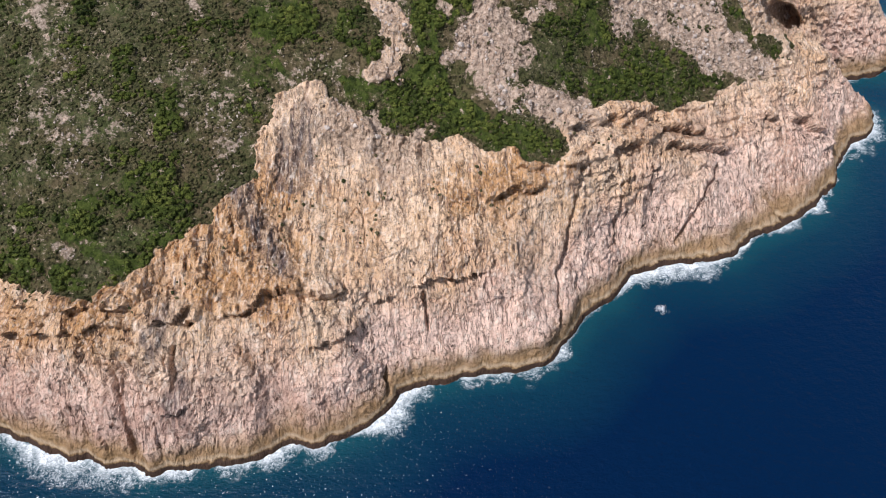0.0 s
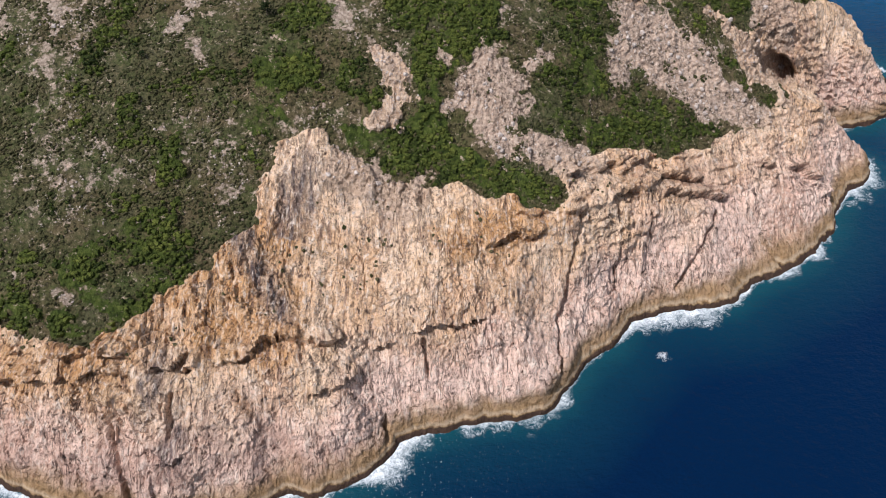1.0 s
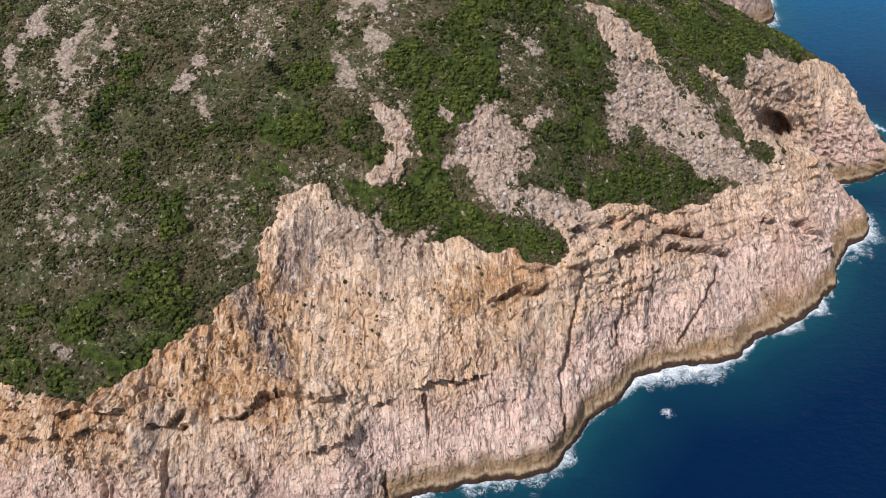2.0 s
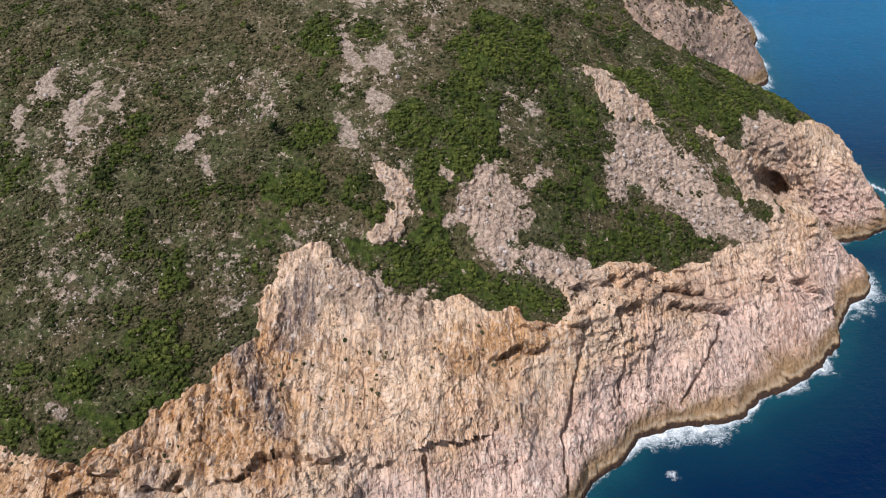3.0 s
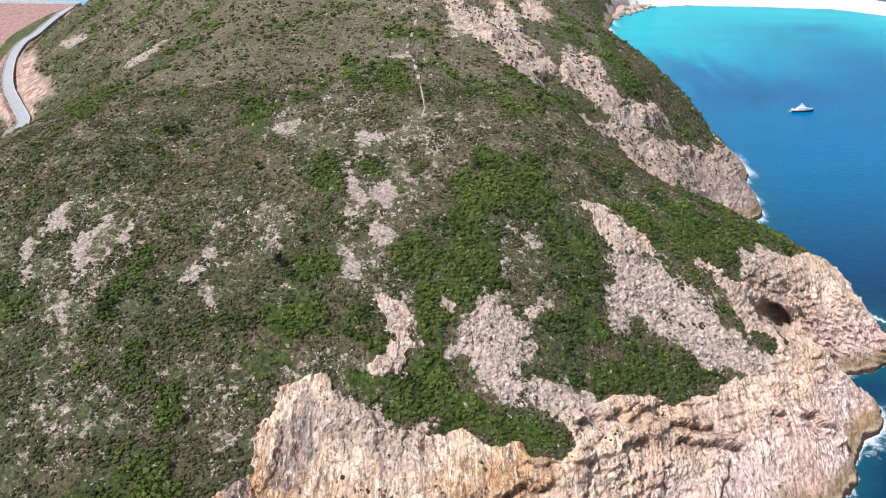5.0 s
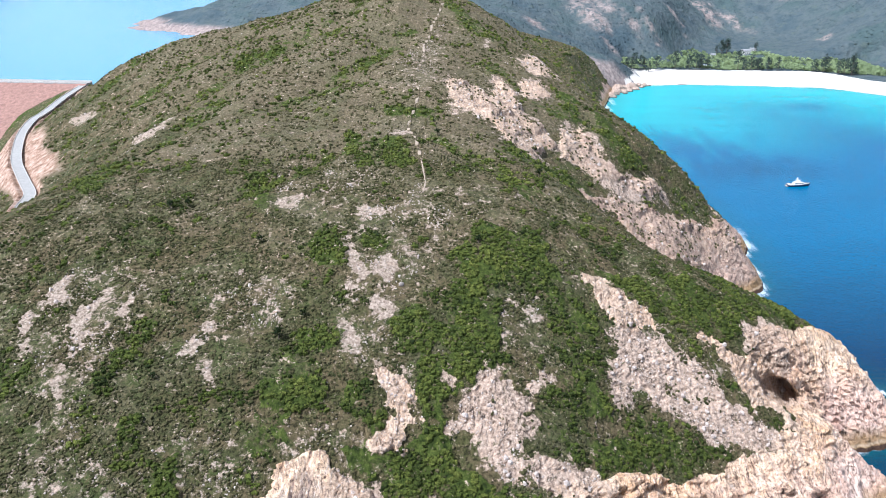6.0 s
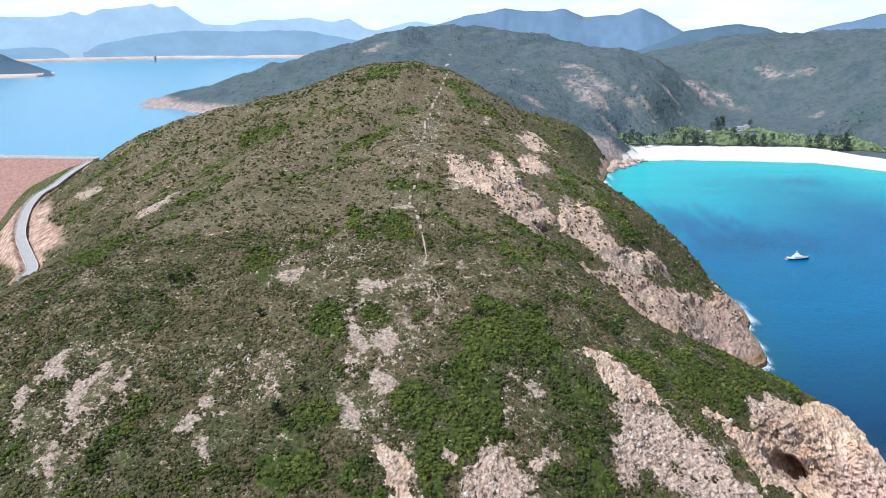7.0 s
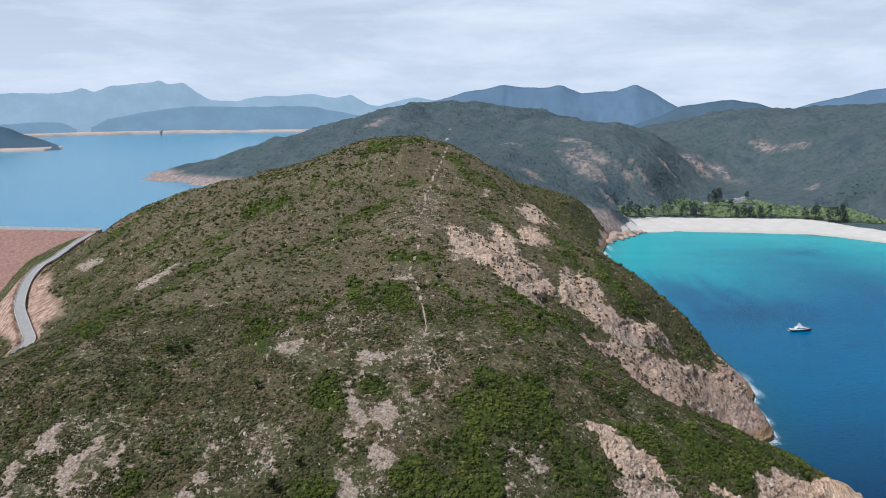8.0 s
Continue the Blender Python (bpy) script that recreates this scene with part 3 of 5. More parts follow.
def grid(xs, ys):
    x, y = np.meshgrid(xs, ys)
    nx, ny = len(xs), len(ys)
    i = np.arange(nx * ny).reshape(ny, nx)
    quads = np.stack([i[:-1, :-1], i[:-1, 1:], i[1:, 1:], i[1:, :-1]], -1).reshape(-1, 4)
    return x.ravel(), y.ravel(), quads


def keep_faces(quads, good):
    """Keeps the quads with all corners good; returns them renumbered, and the points used."""
    q = quads[good[quads].all(1)]
    used = np.unique(q)
    number = np.zeros(len(good), np.int64)
    number[used] = np.arange(len(used))
    return number[q], used


# ---- materials ----


def ground_material():
    n = Nodes("hillside")
    rock, lush, bare, rubble, raw = (n.attr(a) for a in ("rock", "lush", "bare", "rubble", "raw"))
    ochre, stain, umber = n.attr("ochre"), n.attr("stain"), n.attr("umber")
    # rock: cream and ochre rhyolite, pinker towards the sea, streaked down the face
    flow = n.scaled((0.55, 0.085, 0.085), (0.25, 0.45, 0.25))
    streak = n.noise(1.0, 8, 0.66, flow, 0.6)
    big = n.noise(0.035, 6, 0.62, None, 0.5)
    fine = n.noise(0.6, 9, 0.7)
    speck = n.noise(2.6, 5, 0.65)
    pock = n.noise(1.0, 8, 0.72, n.scaled((0.75, 0.30, 0.30), (0.25, 0.45, 0.25)), 0.8)
    cream = n.ramp(big, (0.34, (0.70, 0.465, 0.275)), (0.46, (0.81, 0.585, 0.40)), (0.56, (0.69, 0.44, 0.255)), (0.68, (0.77, 0.545, 0.38)))
    pink = n.ramp(big, (0.36, (0.67, 0.43, 0.32)), (0.5, (0.83, 0.60, 0.485)), (0.64, (0.71, 0.47, 0.36)))
    low = n.math("ADD", n.height(), n.math("MULTIPLY", n.math("SUBTRACT", n.noise(0.05, 5), 0.5), 34.0))
    stone = n.mix(n.ramp(n.math("DIVIDE", low, 60.0), (0.25, 1.0), (0.5, 0.0)), cream, pink)
    stone = n.mix(n.math("MULTIPLY", ochre, n.ramp(streak, (0.36, 0.2), (0.55, 0.9))), stone, (0.52, 0.27, 0.095))
    stone = n.mix(n.ramp(streak, (0.53, 0.0), (0.66, 0.8)), stone, (0.30, 0.185, 0.135))
    stone = n.mix(n.ramp(streak, (0.30, 0.55), (0.42, 0.0)), stone, (0.80, 0.66, 0.53))
    stone = n.mix(n.math("MULTIPLY", stain, n.ramp(streak, (0.4, 0.25), (0.56, 0.95))), stone, (0.13, 0.105, 0.105))
    stone = n.mix(n.ramp(fine, (0.32, 0.85), (0.45, 0.0)), stone, (0.20, 0.125, 0.095))
    stone = n.mix(n.ramp(fine, (0.53, 0.0), (0.68, 0.7)), stone, (0.82, 0.69, 0.57))
    stone = n.mix(n.ramp(speck, (0.33, 0.7), (0.44, 0.0)), stone, (0.18, 0.11, 0.085))
    # Small shadows of the pits, painted near-black into the stone colour.
    stone = n.mix(n.ramp(pock, (0.36, 0.95), (0.43, 0.0)), stone, (0.095, 0.06, 0.05))
    stone = n.mix(n.ramp(pock, (0.54, 0.0), (0.63, 0.6)), stone, (0.84, 0.73, 0.62))
    stone = n.mix(n.math("MULTIPLY", umber, n.ramp(n.noise(0.16, 7, 0.68), (0.36, 0.25), (0.6, 0.9))), stone, (0.29, 0.165, 0.125))
    # hairline cracks that run down the face and break off
    sound = n.noise(0.07, 5, 0.65)
    long = n.noise(1.0, 4, 0.6, n.scaled((0.42, 0.07, 0.07), (0.25, 0.45, 0.25)), 1.2)
    cross = n.noise(0.10, 5, 0.62, None, 1.0)
    crack = n.math("MULTIPLY", n.ramp(long, (0.484, 0.0), (0.50, 1.0), (0.516, 0.0)), n.ramp(sound, (0.42, 0.0), (0.52, 0.9)))
    crack = n.math("MAXIMUM", crack, n.math("MULTIPLY", n.ramp(cross, (0.494, 0.0), (0.50, 1.0), (0.506, 0.0)), n.ramp(sound, (0.48, 0.8), (0.58, 0.0))))
    stone = n.mix(crack, stone, (0.10, 0.062, 0.05))
    # grey weathered stone in the rubble
    pale = n.ramp(n.noise(0.8, 7, 0.7), (0.36, (0.055, 0.040, 0.034)), (0.49, (0.34, 0.25, 0.185)), (0.64, (0.62, 0.49, 0.39)))
    pale = n.mix(n.ramp(n.noise(0.09, 6, 0.68), (0.44, 0.0), (0.60, 0.75)), pale, n.ramp(n.noise(0.7, 6, 0.7), (0.36, (0.34, 0.235, 0.165)), (0.6, (0.68, 0.52, 0.405))))
    stone = n.mix(n.math("MULTIPLY", rubble, 0.7), stone, pale)
    # ochre band washed by the swell, a pale line, a black rim at the water
    z = n.math("ADD", n.height(), n.math("MULTIPLY", n.math("SUBTRACT", n.noise(0.07, 4), 0.5), 9.0))
    band = n.ramp(n.math("DIVIDE", z, 14.0), (0.0, 0.98), (0.36, 0.8), (0.68, 0.0))
    stone = n.mix(band, stone, n.mix(n.ramp(fine, (0.35, 0.0), (0.65, 1.0)), (0.21, 0.125, 0.050), (0.40, 0.25, 0.11)))
    edge = n.math("DIVIDE", n.math("ADD", n.height(), n.math("MULTIPLY", n.math("SUBTRACT", n.noise(0.3, 4), 0.5), 2.2)), 4.0)
    stone = n.mix(n.ramp(edge, (0.46, 0.0), (0.60, 0.65), (0.85, 0.0)), stone, (0.60, 0.47, 0.33))
    stone = n.mix(n.ramp(edge, (0.38, 0.96), (0.50, 0.0)), stone, (0.066, 0.040, 0.030))
    # scrub: brown-olive heath with stones between
    heath = n.ramp(n.noise(0.035, 6, 0.62), (0.34, (0.068, 0.064, 0.025)), (0.45, (0.112, 0.086, 0.046)), (0.54, (0.060, 0.064, 0.024)), (0.64, (0.096, 0.088, 0.046)))
    heath = n.mix(n.ramp(n.noise(0.13, 6, 0.68), (0.50, 0.0), (0.62, 0.6)), heath, (0.060, 0.082, 0.022))
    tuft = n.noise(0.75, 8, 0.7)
    # Gaps between tufts go near-black: bush shadow put into the heath colour.
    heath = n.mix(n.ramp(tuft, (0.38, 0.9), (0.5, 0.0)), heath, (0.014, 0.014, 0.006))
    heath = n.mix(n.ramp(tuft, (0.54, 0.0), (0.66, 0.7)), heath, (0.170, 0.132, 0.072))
    stones = n.math("ADD", n.noise(0.5, 8, 0.75), n.math("MULTIPLY", n.math("SUBTRACT", n.noise(0.03, 4), 0.5), 0.28))
    heath = n.mix(n.ramp(stones, (0.585, 0.0), (0.64, 0.8)), heath, (0.40, 0.315, 0.235))
    # drier, browner heath higher up
    dry = n.math("ADD", n.math("DIVIDE", n.height(), 200.0), n.math("MULTIPLY", n.math("SUBTRACT", n.noise(0.03, 5, 0.65), 0.5), 0.5))
    heath = n.mix(n.ramp(dry, (0.44, 0.0), (0.60, 0.55)), heath, n.ramp(tuft, (0.35, (0.085, 0.070, 0.040)), (0.6, (0.205, 0.162, 0.104))))
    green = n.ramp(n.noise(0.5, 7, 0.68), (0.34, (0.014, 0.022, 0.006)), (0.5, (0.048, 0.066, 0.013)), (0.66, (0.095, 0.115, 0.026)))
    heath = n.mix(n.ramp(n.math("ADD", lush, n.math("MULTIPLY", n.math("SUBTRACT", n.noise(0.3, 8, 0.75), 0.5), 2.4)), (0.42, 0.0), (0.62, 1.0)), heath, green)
    # bare soil and gravel
    ragged = n.math("MULTIPLY", n.math("SUBTRACT", n.noise(0.30, 9, 0.78), 0.5), 4.6)
    gravel = n.ramp(n.noise(0.9, 8, 0.72), (0.31, (0.10, 0.074, 0.052)), (0.48, (0.30, 0.23, 0.175)), (0.66, (0.56, 0.46, 0.37)))
    heath = n.mix(n.ramp(n.math("ADD", bare, ragged), (0.50, 0.0), (0.74, 1.0)), heath, gravel)
    heath = n.mix(n.ramp(n.math("ADD", rubble, ragged), (0.38, 0.0), (0.62, 1.0)), heath, pale)
    heath = n.mix(raw, heath, n.ramp(n.noise(0.22, 8, 0.75), (0.36, (0.13, 0.075, 0.05)), (0.48, (0.34, 0.215, 0.15)), (0.62, (0.58, 0.44, 0.35))))
    color = n.mix(n.ramp(n.math("ADD", rock, n.math("MULTIPLY", ragged, 0.22)), (0.45, 0.0), (0.55, 1.0)), heath, stone)
    rise = n.math("ADD", n.math("MULTIPLY", fine, 1.0), n.math("MULTIPLY", speck, 0.35))
    rise = n.math("ADD", rise, n.math("MULTIPLY", pock, 0.9))
    rise = n.math("SUBTRACT", rise, n.math("MULTIPLY", n.math("MULTIPLY", crack, rock), 0.6))
    return n.surface(color, 0.9, n.bump(rise, 1.0, 0.95), spec=0.1)


def far_hill_material():
    n = Nodes("haze_tinted_woodland")
    rock, bare, raw = n.attr("rock"), n.attr("bare"), n.attr("raw")
    # Woodland greens shifted to blue-grey: distance haze painted into the base colour.
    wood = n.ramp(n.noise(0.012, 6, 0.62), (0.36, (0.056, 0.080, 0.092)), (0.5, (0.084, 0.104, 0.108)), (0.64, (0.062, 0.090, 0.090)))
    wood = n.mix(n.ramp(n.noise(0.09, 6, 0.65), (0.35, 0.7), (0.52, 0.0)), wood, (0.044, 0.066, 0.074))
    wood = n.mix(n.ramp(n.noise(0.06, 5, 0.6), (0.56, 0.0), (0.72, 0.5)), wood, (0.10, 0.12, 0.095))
    soil = n.ramp(n.noise(0.15, 6, 0.7), (0.35, (0.17, 0.135, 0.12)), (0.62, (0.36, 0.29, 0.26)))
    wood = n.mix(n.math("MULTIPLY", bare, n.ramp(n.noise(0.07, 5, 0.7), (0.4, 0.0), (0.52, 0.9))), wood, soil)
    color = n.mix(n.math("MAXIMUM", rock, raw), wood, soil)
    return n.surface(color, 0.95, n.bump(n.noise(0.12, 6), 0.9, 5.0), spec=0.1)


def water_material(name, deep, middle, shallow, wave=1.0):
    n = Nodes(name)
    shore, shoal, foamy = n.attr("offshore"), n.attr("shoal"), n.attr("foam")
    c = n.ramp(shoal, (0.0, deep), (0.36, middle), (0.65, tuple(0.55 * p + 0.45 * q for p, q in zip(middle, shallow))), (1.0, shallow))
    drift = n.ramp(n.noise(0.008, 5, 0.6, n.scaled((1, 2.6, 1))), (0.42, 0.0), (0.7, 0.12))
    c = n.mix(drift, c, deep)
    near = n.ramp(n.math("DIVIDE", shore, 30.0), (0.0, 0.6), (0.3, 0.22), (1.0, 0.0))
    c = n.mix(near, c, (0.012, 0.085, 0.095))
    lace = n.noise(0.9, 9, 0.74, None, 1.6)
    froth = n.noise(0.28, 7, 0.66, None, 0.8)
    body = n.math("ADD", foamy, n.math("MULTIPLY", n.math("SUBTRACT", froth, 0.5), 1.5))
    white = n.math("MULTIPLY", n.ramp(body, (0.40, 0.0), (1.0, 1.0)), n.ramp(lace, (0.34, 0.25), (0.56, 1.0)), True)
    wisps = n.math("MULTIPLY", n.ramp(lace, (0.47, 0.0), (0.62, 0.75)), n.ramp(body, (0.0, 0.0), (0.5, 1.0)), True)
    white = n.math("MAXIMUM", white, n.math("MULTIPLY", wisps, n.ramp(foamy, (0.0, 0.0), (0.12, 1.0))), True)
    # Sun glitter painted as small white specks on the water near the foam.
    glint = n.math("MULTIPLY", n.ramp(n.noise(1.3, 3, 0.6), (0.65, 0.0), (0.71, 1.0)), n.attr("broken"), True)
    white = n.math("MAXIMUM", white, glint, True)
    c = n.mix(white, c, (0.80, 0.84, 0.86))
    rough = n.mix(white, (0.20, 0.20, 0.20), (0.8, 0.8, 0.8))
    w = n.math("ADD", n.noise(0.22, 4, 0.6, n.scaled((1, 1.6, 1))), n.math("MULTIPLY", n.noise(0.9, 4, 0.6), 0.35))
    return n.surface(c, rough, n.bump(w, 0.55 * wave, 1.3), spec=0.12)


GROUND = ground_material()
FAR_HILL = far_hill_material()
SEA = water_material("sea_water", (0.00015, 0.0074, 0.034), (0.0006, 0.104, 0.220), (0.022, 0.39, 0.42))
LAKE = water_material("reservoir_water", (0.075, 0.245, 0.36), (0.075, 0.245, 0.36), (0.14, 0.30, 0.36), 0.35)

# ---- the headland ----


def relief(x, y, z, gx, gy, rock, lush, bare, rubble):
    """Adds the fine relief: crags, ledges and joints on the rock, tussocks on the heath. Returns the shifted points."""
    s = np.sqrt(gx * gx + gy * gy + 1)
    nx, ny, nz = -gx / s, -gy / s, 1 / s
    flat = z * 0
    tuss = 0.5 * fbm(x, y, flat, 3.2, 3, 0.6) + 1.3 * fbm(x, y, flat + 8, 28, 3)
    grove = 0.9 + 0.8 * fbm(x, y, flat + 3, 4.5, 3, 0.6)
    tuss = tuss * step(0.5, 3.5, line_distance(x, y, TRAIL))
    push = tuss * (1 - lush) * (1 - 0.6 * bare) + grove * lush
    on = (rock > 0.01) | (rubble > 0.01)
    a, b, c, r = x[on], y[on], z[on], rock[on]
    wu, wv = 2.5 * fbm(a, b, c, 14, 3), 2.5 * fbm(a + 40, b, c, 14, 3)
    u, v = a * 0.94 + 0.42 * c + wu, 1.25 * c - 0.25 * a + wv
    broken = step(-0.25, 0.25, fbm(a, b, c + 70, 30, 3))
    broken = broken * (0.35 + 0.65 * step(8, 30, c + 10 * fbm(a, b, c, 40, 2)))
    crag = 3.2 * fbm(a, b, c, 30, 3) + 1.6 * fbm(a, b, c, 15, 2, 0.5, True) + (0.3 + 0.5 * broken) * fbm(u * 2.4, b * 0.7, c * 0.7, 7, 5, 0.62, True)
    p1, e1 = blocks(u / 6.5, v / 9.0)
    p2, e2 = blocks(u / 1.9 + 7, v / 3.2)
    p3, e3 = blocks(a / 1.5, (b + c) / 1.7)
    crag = crag + (0.16 + 0.84 * broken) * (0.6 * p1 + 0.62 * p2 + 0.42 * p3) + 0.5 * fbm(a, b, c, 1.9, 2, 0.6, True)
    crag = crag - 0.8 * step(0.06, 0.0, e1) * step(0.0, 0.2, fbm(a - 90, b, c, 18, 3))
    bedded = ovals(a, b, STRATA, 0.6)
    led = (c + (0.16 + 0.28 * step(138, 150, a) * step(240, 250, b) * step(330, 320, b)) * a + 2.2 * fbm(a, b, c, 9, 4, 0.6)) / (2.7 + 4.0 * step(325, 350, b))
    led = led - np.floor(led)
    crag = crag + bedded * (4.3 + 2.5 * step(325, 350, b)) * (step(0.0, 0.2, led) - 0.75 * led) * (0.5 + 0.7 * fbm(a, b, c + 9, 7, 2))
    for ledge in LEDGES:
        near = line_distance(a, b, ledge)
        m = near < 6
        if m.any():
            up = c[m] - np.interp(a[m], *zip(*[(px, h) for (px, py), h in zip(ledge, land(*np.array(ledge, float).T)[0])])) + 1.4 * fbm(a[m], b[m], c[m], 4, 4, 0.6)
            size = 2.5 * step(-0.35, 0.1, fbm(a[m], b[m], c[m] + 33, 9, 2))
            crag[m] += size * np.where(up > 0, np.exp(-up / 2.5), -np.exp(up / 1.4)) * step(6, 3, near[m])
    for crack in CRACKS:
        near = line_distance(a, b, crack) + 0.9 * fbm(a, b, c, 4, 4, 0.6)
        crag = crag - 2.6 * step(1.1, 0.1, near)
    crag = crag * (0.30 + 0.70 * step(1.5, 8.0, c)) * (1 - 0.45 * step(325, 350, b))
    rub = rubble[on] * (0.45 * p3 + 0.45 * p2) * (1 - 0.4 * step(325, 350, b))
    push[on] = r * (crag + 0.7 * rub) + (1 - r) * (push[on] + rub * (1 - lush[on]))
    return np.stack([x + nx * push, y + ny * push, z + nz * push], -1)


COVERS = ("rock", "lush", "bare", "rubble", "raw", "ochre", "stain", "umber")


def tints(x, y, z):
    zero = np.zeros_like(x)
    ochre = ovals(x, y, [(-62, 128, 15, 2, 2, 14), (-100, 116, 24, 0, 0, 7), (20, 160, 12, 3, -3, 6)], 0.7)
    stain = step(5.0, 1.0, line_distance(x, y, STAIN) + 3 * fbm(x, y, zero, 8, 3))
    umber = ovals(x, y, [(-88, 92, 24, 1, -2, 6), (-52, 96, 22, 3, -2, 5), (-118, 98, 16, -3, 2, 6), (150, 262, 16, 4, -4, 8), (82, 193, 26, 12, -2, 4)], 0.8) * 0.55
    umber = np.maximum(umber, np.maximum(areas(x, y, CRAGS), ovals(x, y, [(118, 388, 34, 24, -10, 16), (165, 420, 24, 14, -8, 12), (225, 1040, 34, 20, -24, 90)], 0.8)))
    return ochre, np.maximum(stain, ovals(x, y, [(-77, 108, 4, 0, 2, 7), (-40, 165, 5, 1, 0, 7), (-72, 97, 4, 1, -1, 5)], 0.7)), umber


SHEETS = []


def hollow_out(p):
    """Cuts the sea cave into the back wall of the cove, under a brow of rock."""
    into, right = Vector((0.41, 0.765, -0.495)).normalized(), Vector((0.88, -0.475, 0))
    up = right.cross(into)
    way = p - np.array((138.0, 252.5, 30.0))
    a, b, deep = way @ np.array(right), way @ np.array(up), way @ np.array(into)
    u, v = 0.62 * a - 0.78 * b, 0.78 * a + 0.62 * b
    u, v = u + 2.4 * fbm(p[:, 0], p[:, 1], p[:, 2], 5, 4, 0.6), v + 1.8 * fbm(p[:, 0] + 50, p[:, 1], p[:, 2], 4, 4, 0.6)
    cut = np.exp(-((u / 8.6) ** 2 + (v / 5.0) ** 2) ** 2) * (np.abs(deep) < 12)
    p += cut[:, None] * np.array((9.5, 18.0, -4.0))


def headland():
    sheets = []
    for xs, ys, drop in ((np.arange(-170, 232, 0.44), np.arange(78, 320, 0.44), 0.0),
                         (np.arange(-440, 240, 1.5), np.arange(312, 680, 1.5), 0.4),
                         (np.arange(-440, 275, 5.0), np.arange(665, 1125, 5.0), 0.8),
                         (np.arange(-440, -165, 2.5), np.arange(70, 322, 2.5), 0.5)):
        x, y, quads = grid(xs, ys)
        z, d, k = land(x, y)
        rock, lush, bare, rubble, trail = cover(x, y, z, d, k)
        z = z - gullies(x, y)[0] + (4.0 * fbm(x, y, x * 0 + 3, 62, 3, 0.5, True) - 1.4) * step(300, 420, y) * step(40, 90, z) * step(1000, 700, y)
        z, raw = road_cut(x, y, z)
        raw = np.maximum(raw, step(26, 16, line_distance(x, y, ROAD) + 7 * fbm(x, y, x * 0, 14, 3)) * step(430, 455, y) * step(590, 545, y) * (z > 61.5))
        gy, gx = np.gradient(z.reshape(len(ys), len(xs)), ys, xs)
        p = relief(x, y, z, gx.ravel(), gy.ravel(), rock, lush, bare, rubble)
        p[:, 2] -= drop
        hollow_out(p)
        SHEETS.append((xs, ys, p, (z, d, rock, lush, bare, rubble, np.maximum(trail, raw))))
        q, used = keep_faces(quads, z > -4)
        sheets.append((p[used], q, [a[used] for a in (rock, lush, bare, rubble, raw, *tints(x, y, z))]))
    verts = np.concatenate([s[0] for s in sheets])
    base = np.cumsum([0] + [len(s[0]) for s in sheets])
    faces = np.concatenate([s[1] + b for s, b in zip(sheets, base)])
    attrs = {n: np.concatenate([s[2][i] for s in sheets]) for i, n in enumerate(COVERS)}
    ob = new("ground", mesh_of("ground", verts, faces, GROUND, attrs, False))
    return tagged(ob, "rugged headland with pink rock cliffs under olive scrub", "headland", kind="structure")


ground = headland()


SCARS = [(267, 1524, 30, -26, 10, 7), (267, 1412, 16, -40, 20, 6), (300, 1440, 14, -30, 12, 4), (159, 1278, 8, -16, 8, 3), (298, 1330, 14, -14, 5, 4), (214, 1246, 10, -14, 8, 4),
         (350, 1404, 12, -14, 7, 4), (465, 1522, 6, -22, 7, 2), (387, 1407, 12, -20, 6, 4), (575, 1668, 12, -34, 16, 5), (625, 1660, 20, -46, 9, 4), (748, 1706, 6, -34, 12, 3),
         (782, 1658, 12, -22, 9, 4), (729, 1453, 8, -10, 7, 3), (234, 1147, 12, -14, 10, 5), (137, 1481, 16, -12, 6, 5), (-150, 1650, 18, 30, 14, 0)]


def scar_marks(x, y):
    """Pale streaks of bare rock running down the far slopes."""
    return ovals(x, y, SCARS, 0.8, 1.0)


def far_hills():
    x, y, quads = grid(np.arange(-760, 1500, 7.5), np.arange(1112, 2760, 7.5))
    z, d, k = land(x, y)
    zero = np.zeros_like(x)
    z = z + (20 * fbm(x, y, zero, 190, 4, 0.55, True) - 8 + 5 * fbm(x, y, zero, 26, 3, 0.6)) * step(14, 60, z)
    rock = step(0.5, 0.8, k + 0.2 * fbm(x, y, zero, 30, 3)) * step(50, 25, d) * step(1190, 1150, y)
    lake = step(-330, -420, x) * step(70, 64, z) * step(1250, 1350, y)
    scars = scar_marks(x, y)
    q, used = keep_faces(quads, z > -5)
    p = np.stack([x, y, z], -1)
    SHEETS.append((np.arange(-760, 1500, 7.5), np.arange(1112, 2760, 7.5), p, (z, d, rock, zero, scars, zero, zero)))
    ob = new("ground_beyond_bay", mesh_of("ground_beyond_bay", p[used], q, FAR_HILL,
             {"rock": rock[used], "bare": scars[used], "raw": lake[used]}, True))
    return tagged(ob, "wooded hills behind the bay with pale rock scars", "hills", kind="structure")


far_hills()


def lines(lo, hi, fine, start, stop, grow=1.18):
    mid = list(np.arange(lo, hi, fine))
    a, s = [lo], fine
    while a[-1] > start:
        s *= grow
        a.append(a[-1] - s)
    b, s = [hi], fine
    while b[-1] < stop:
        s *= grow
        b.append(b[-1] + s)
    return np.array(a[:0:-1] + mid + b)


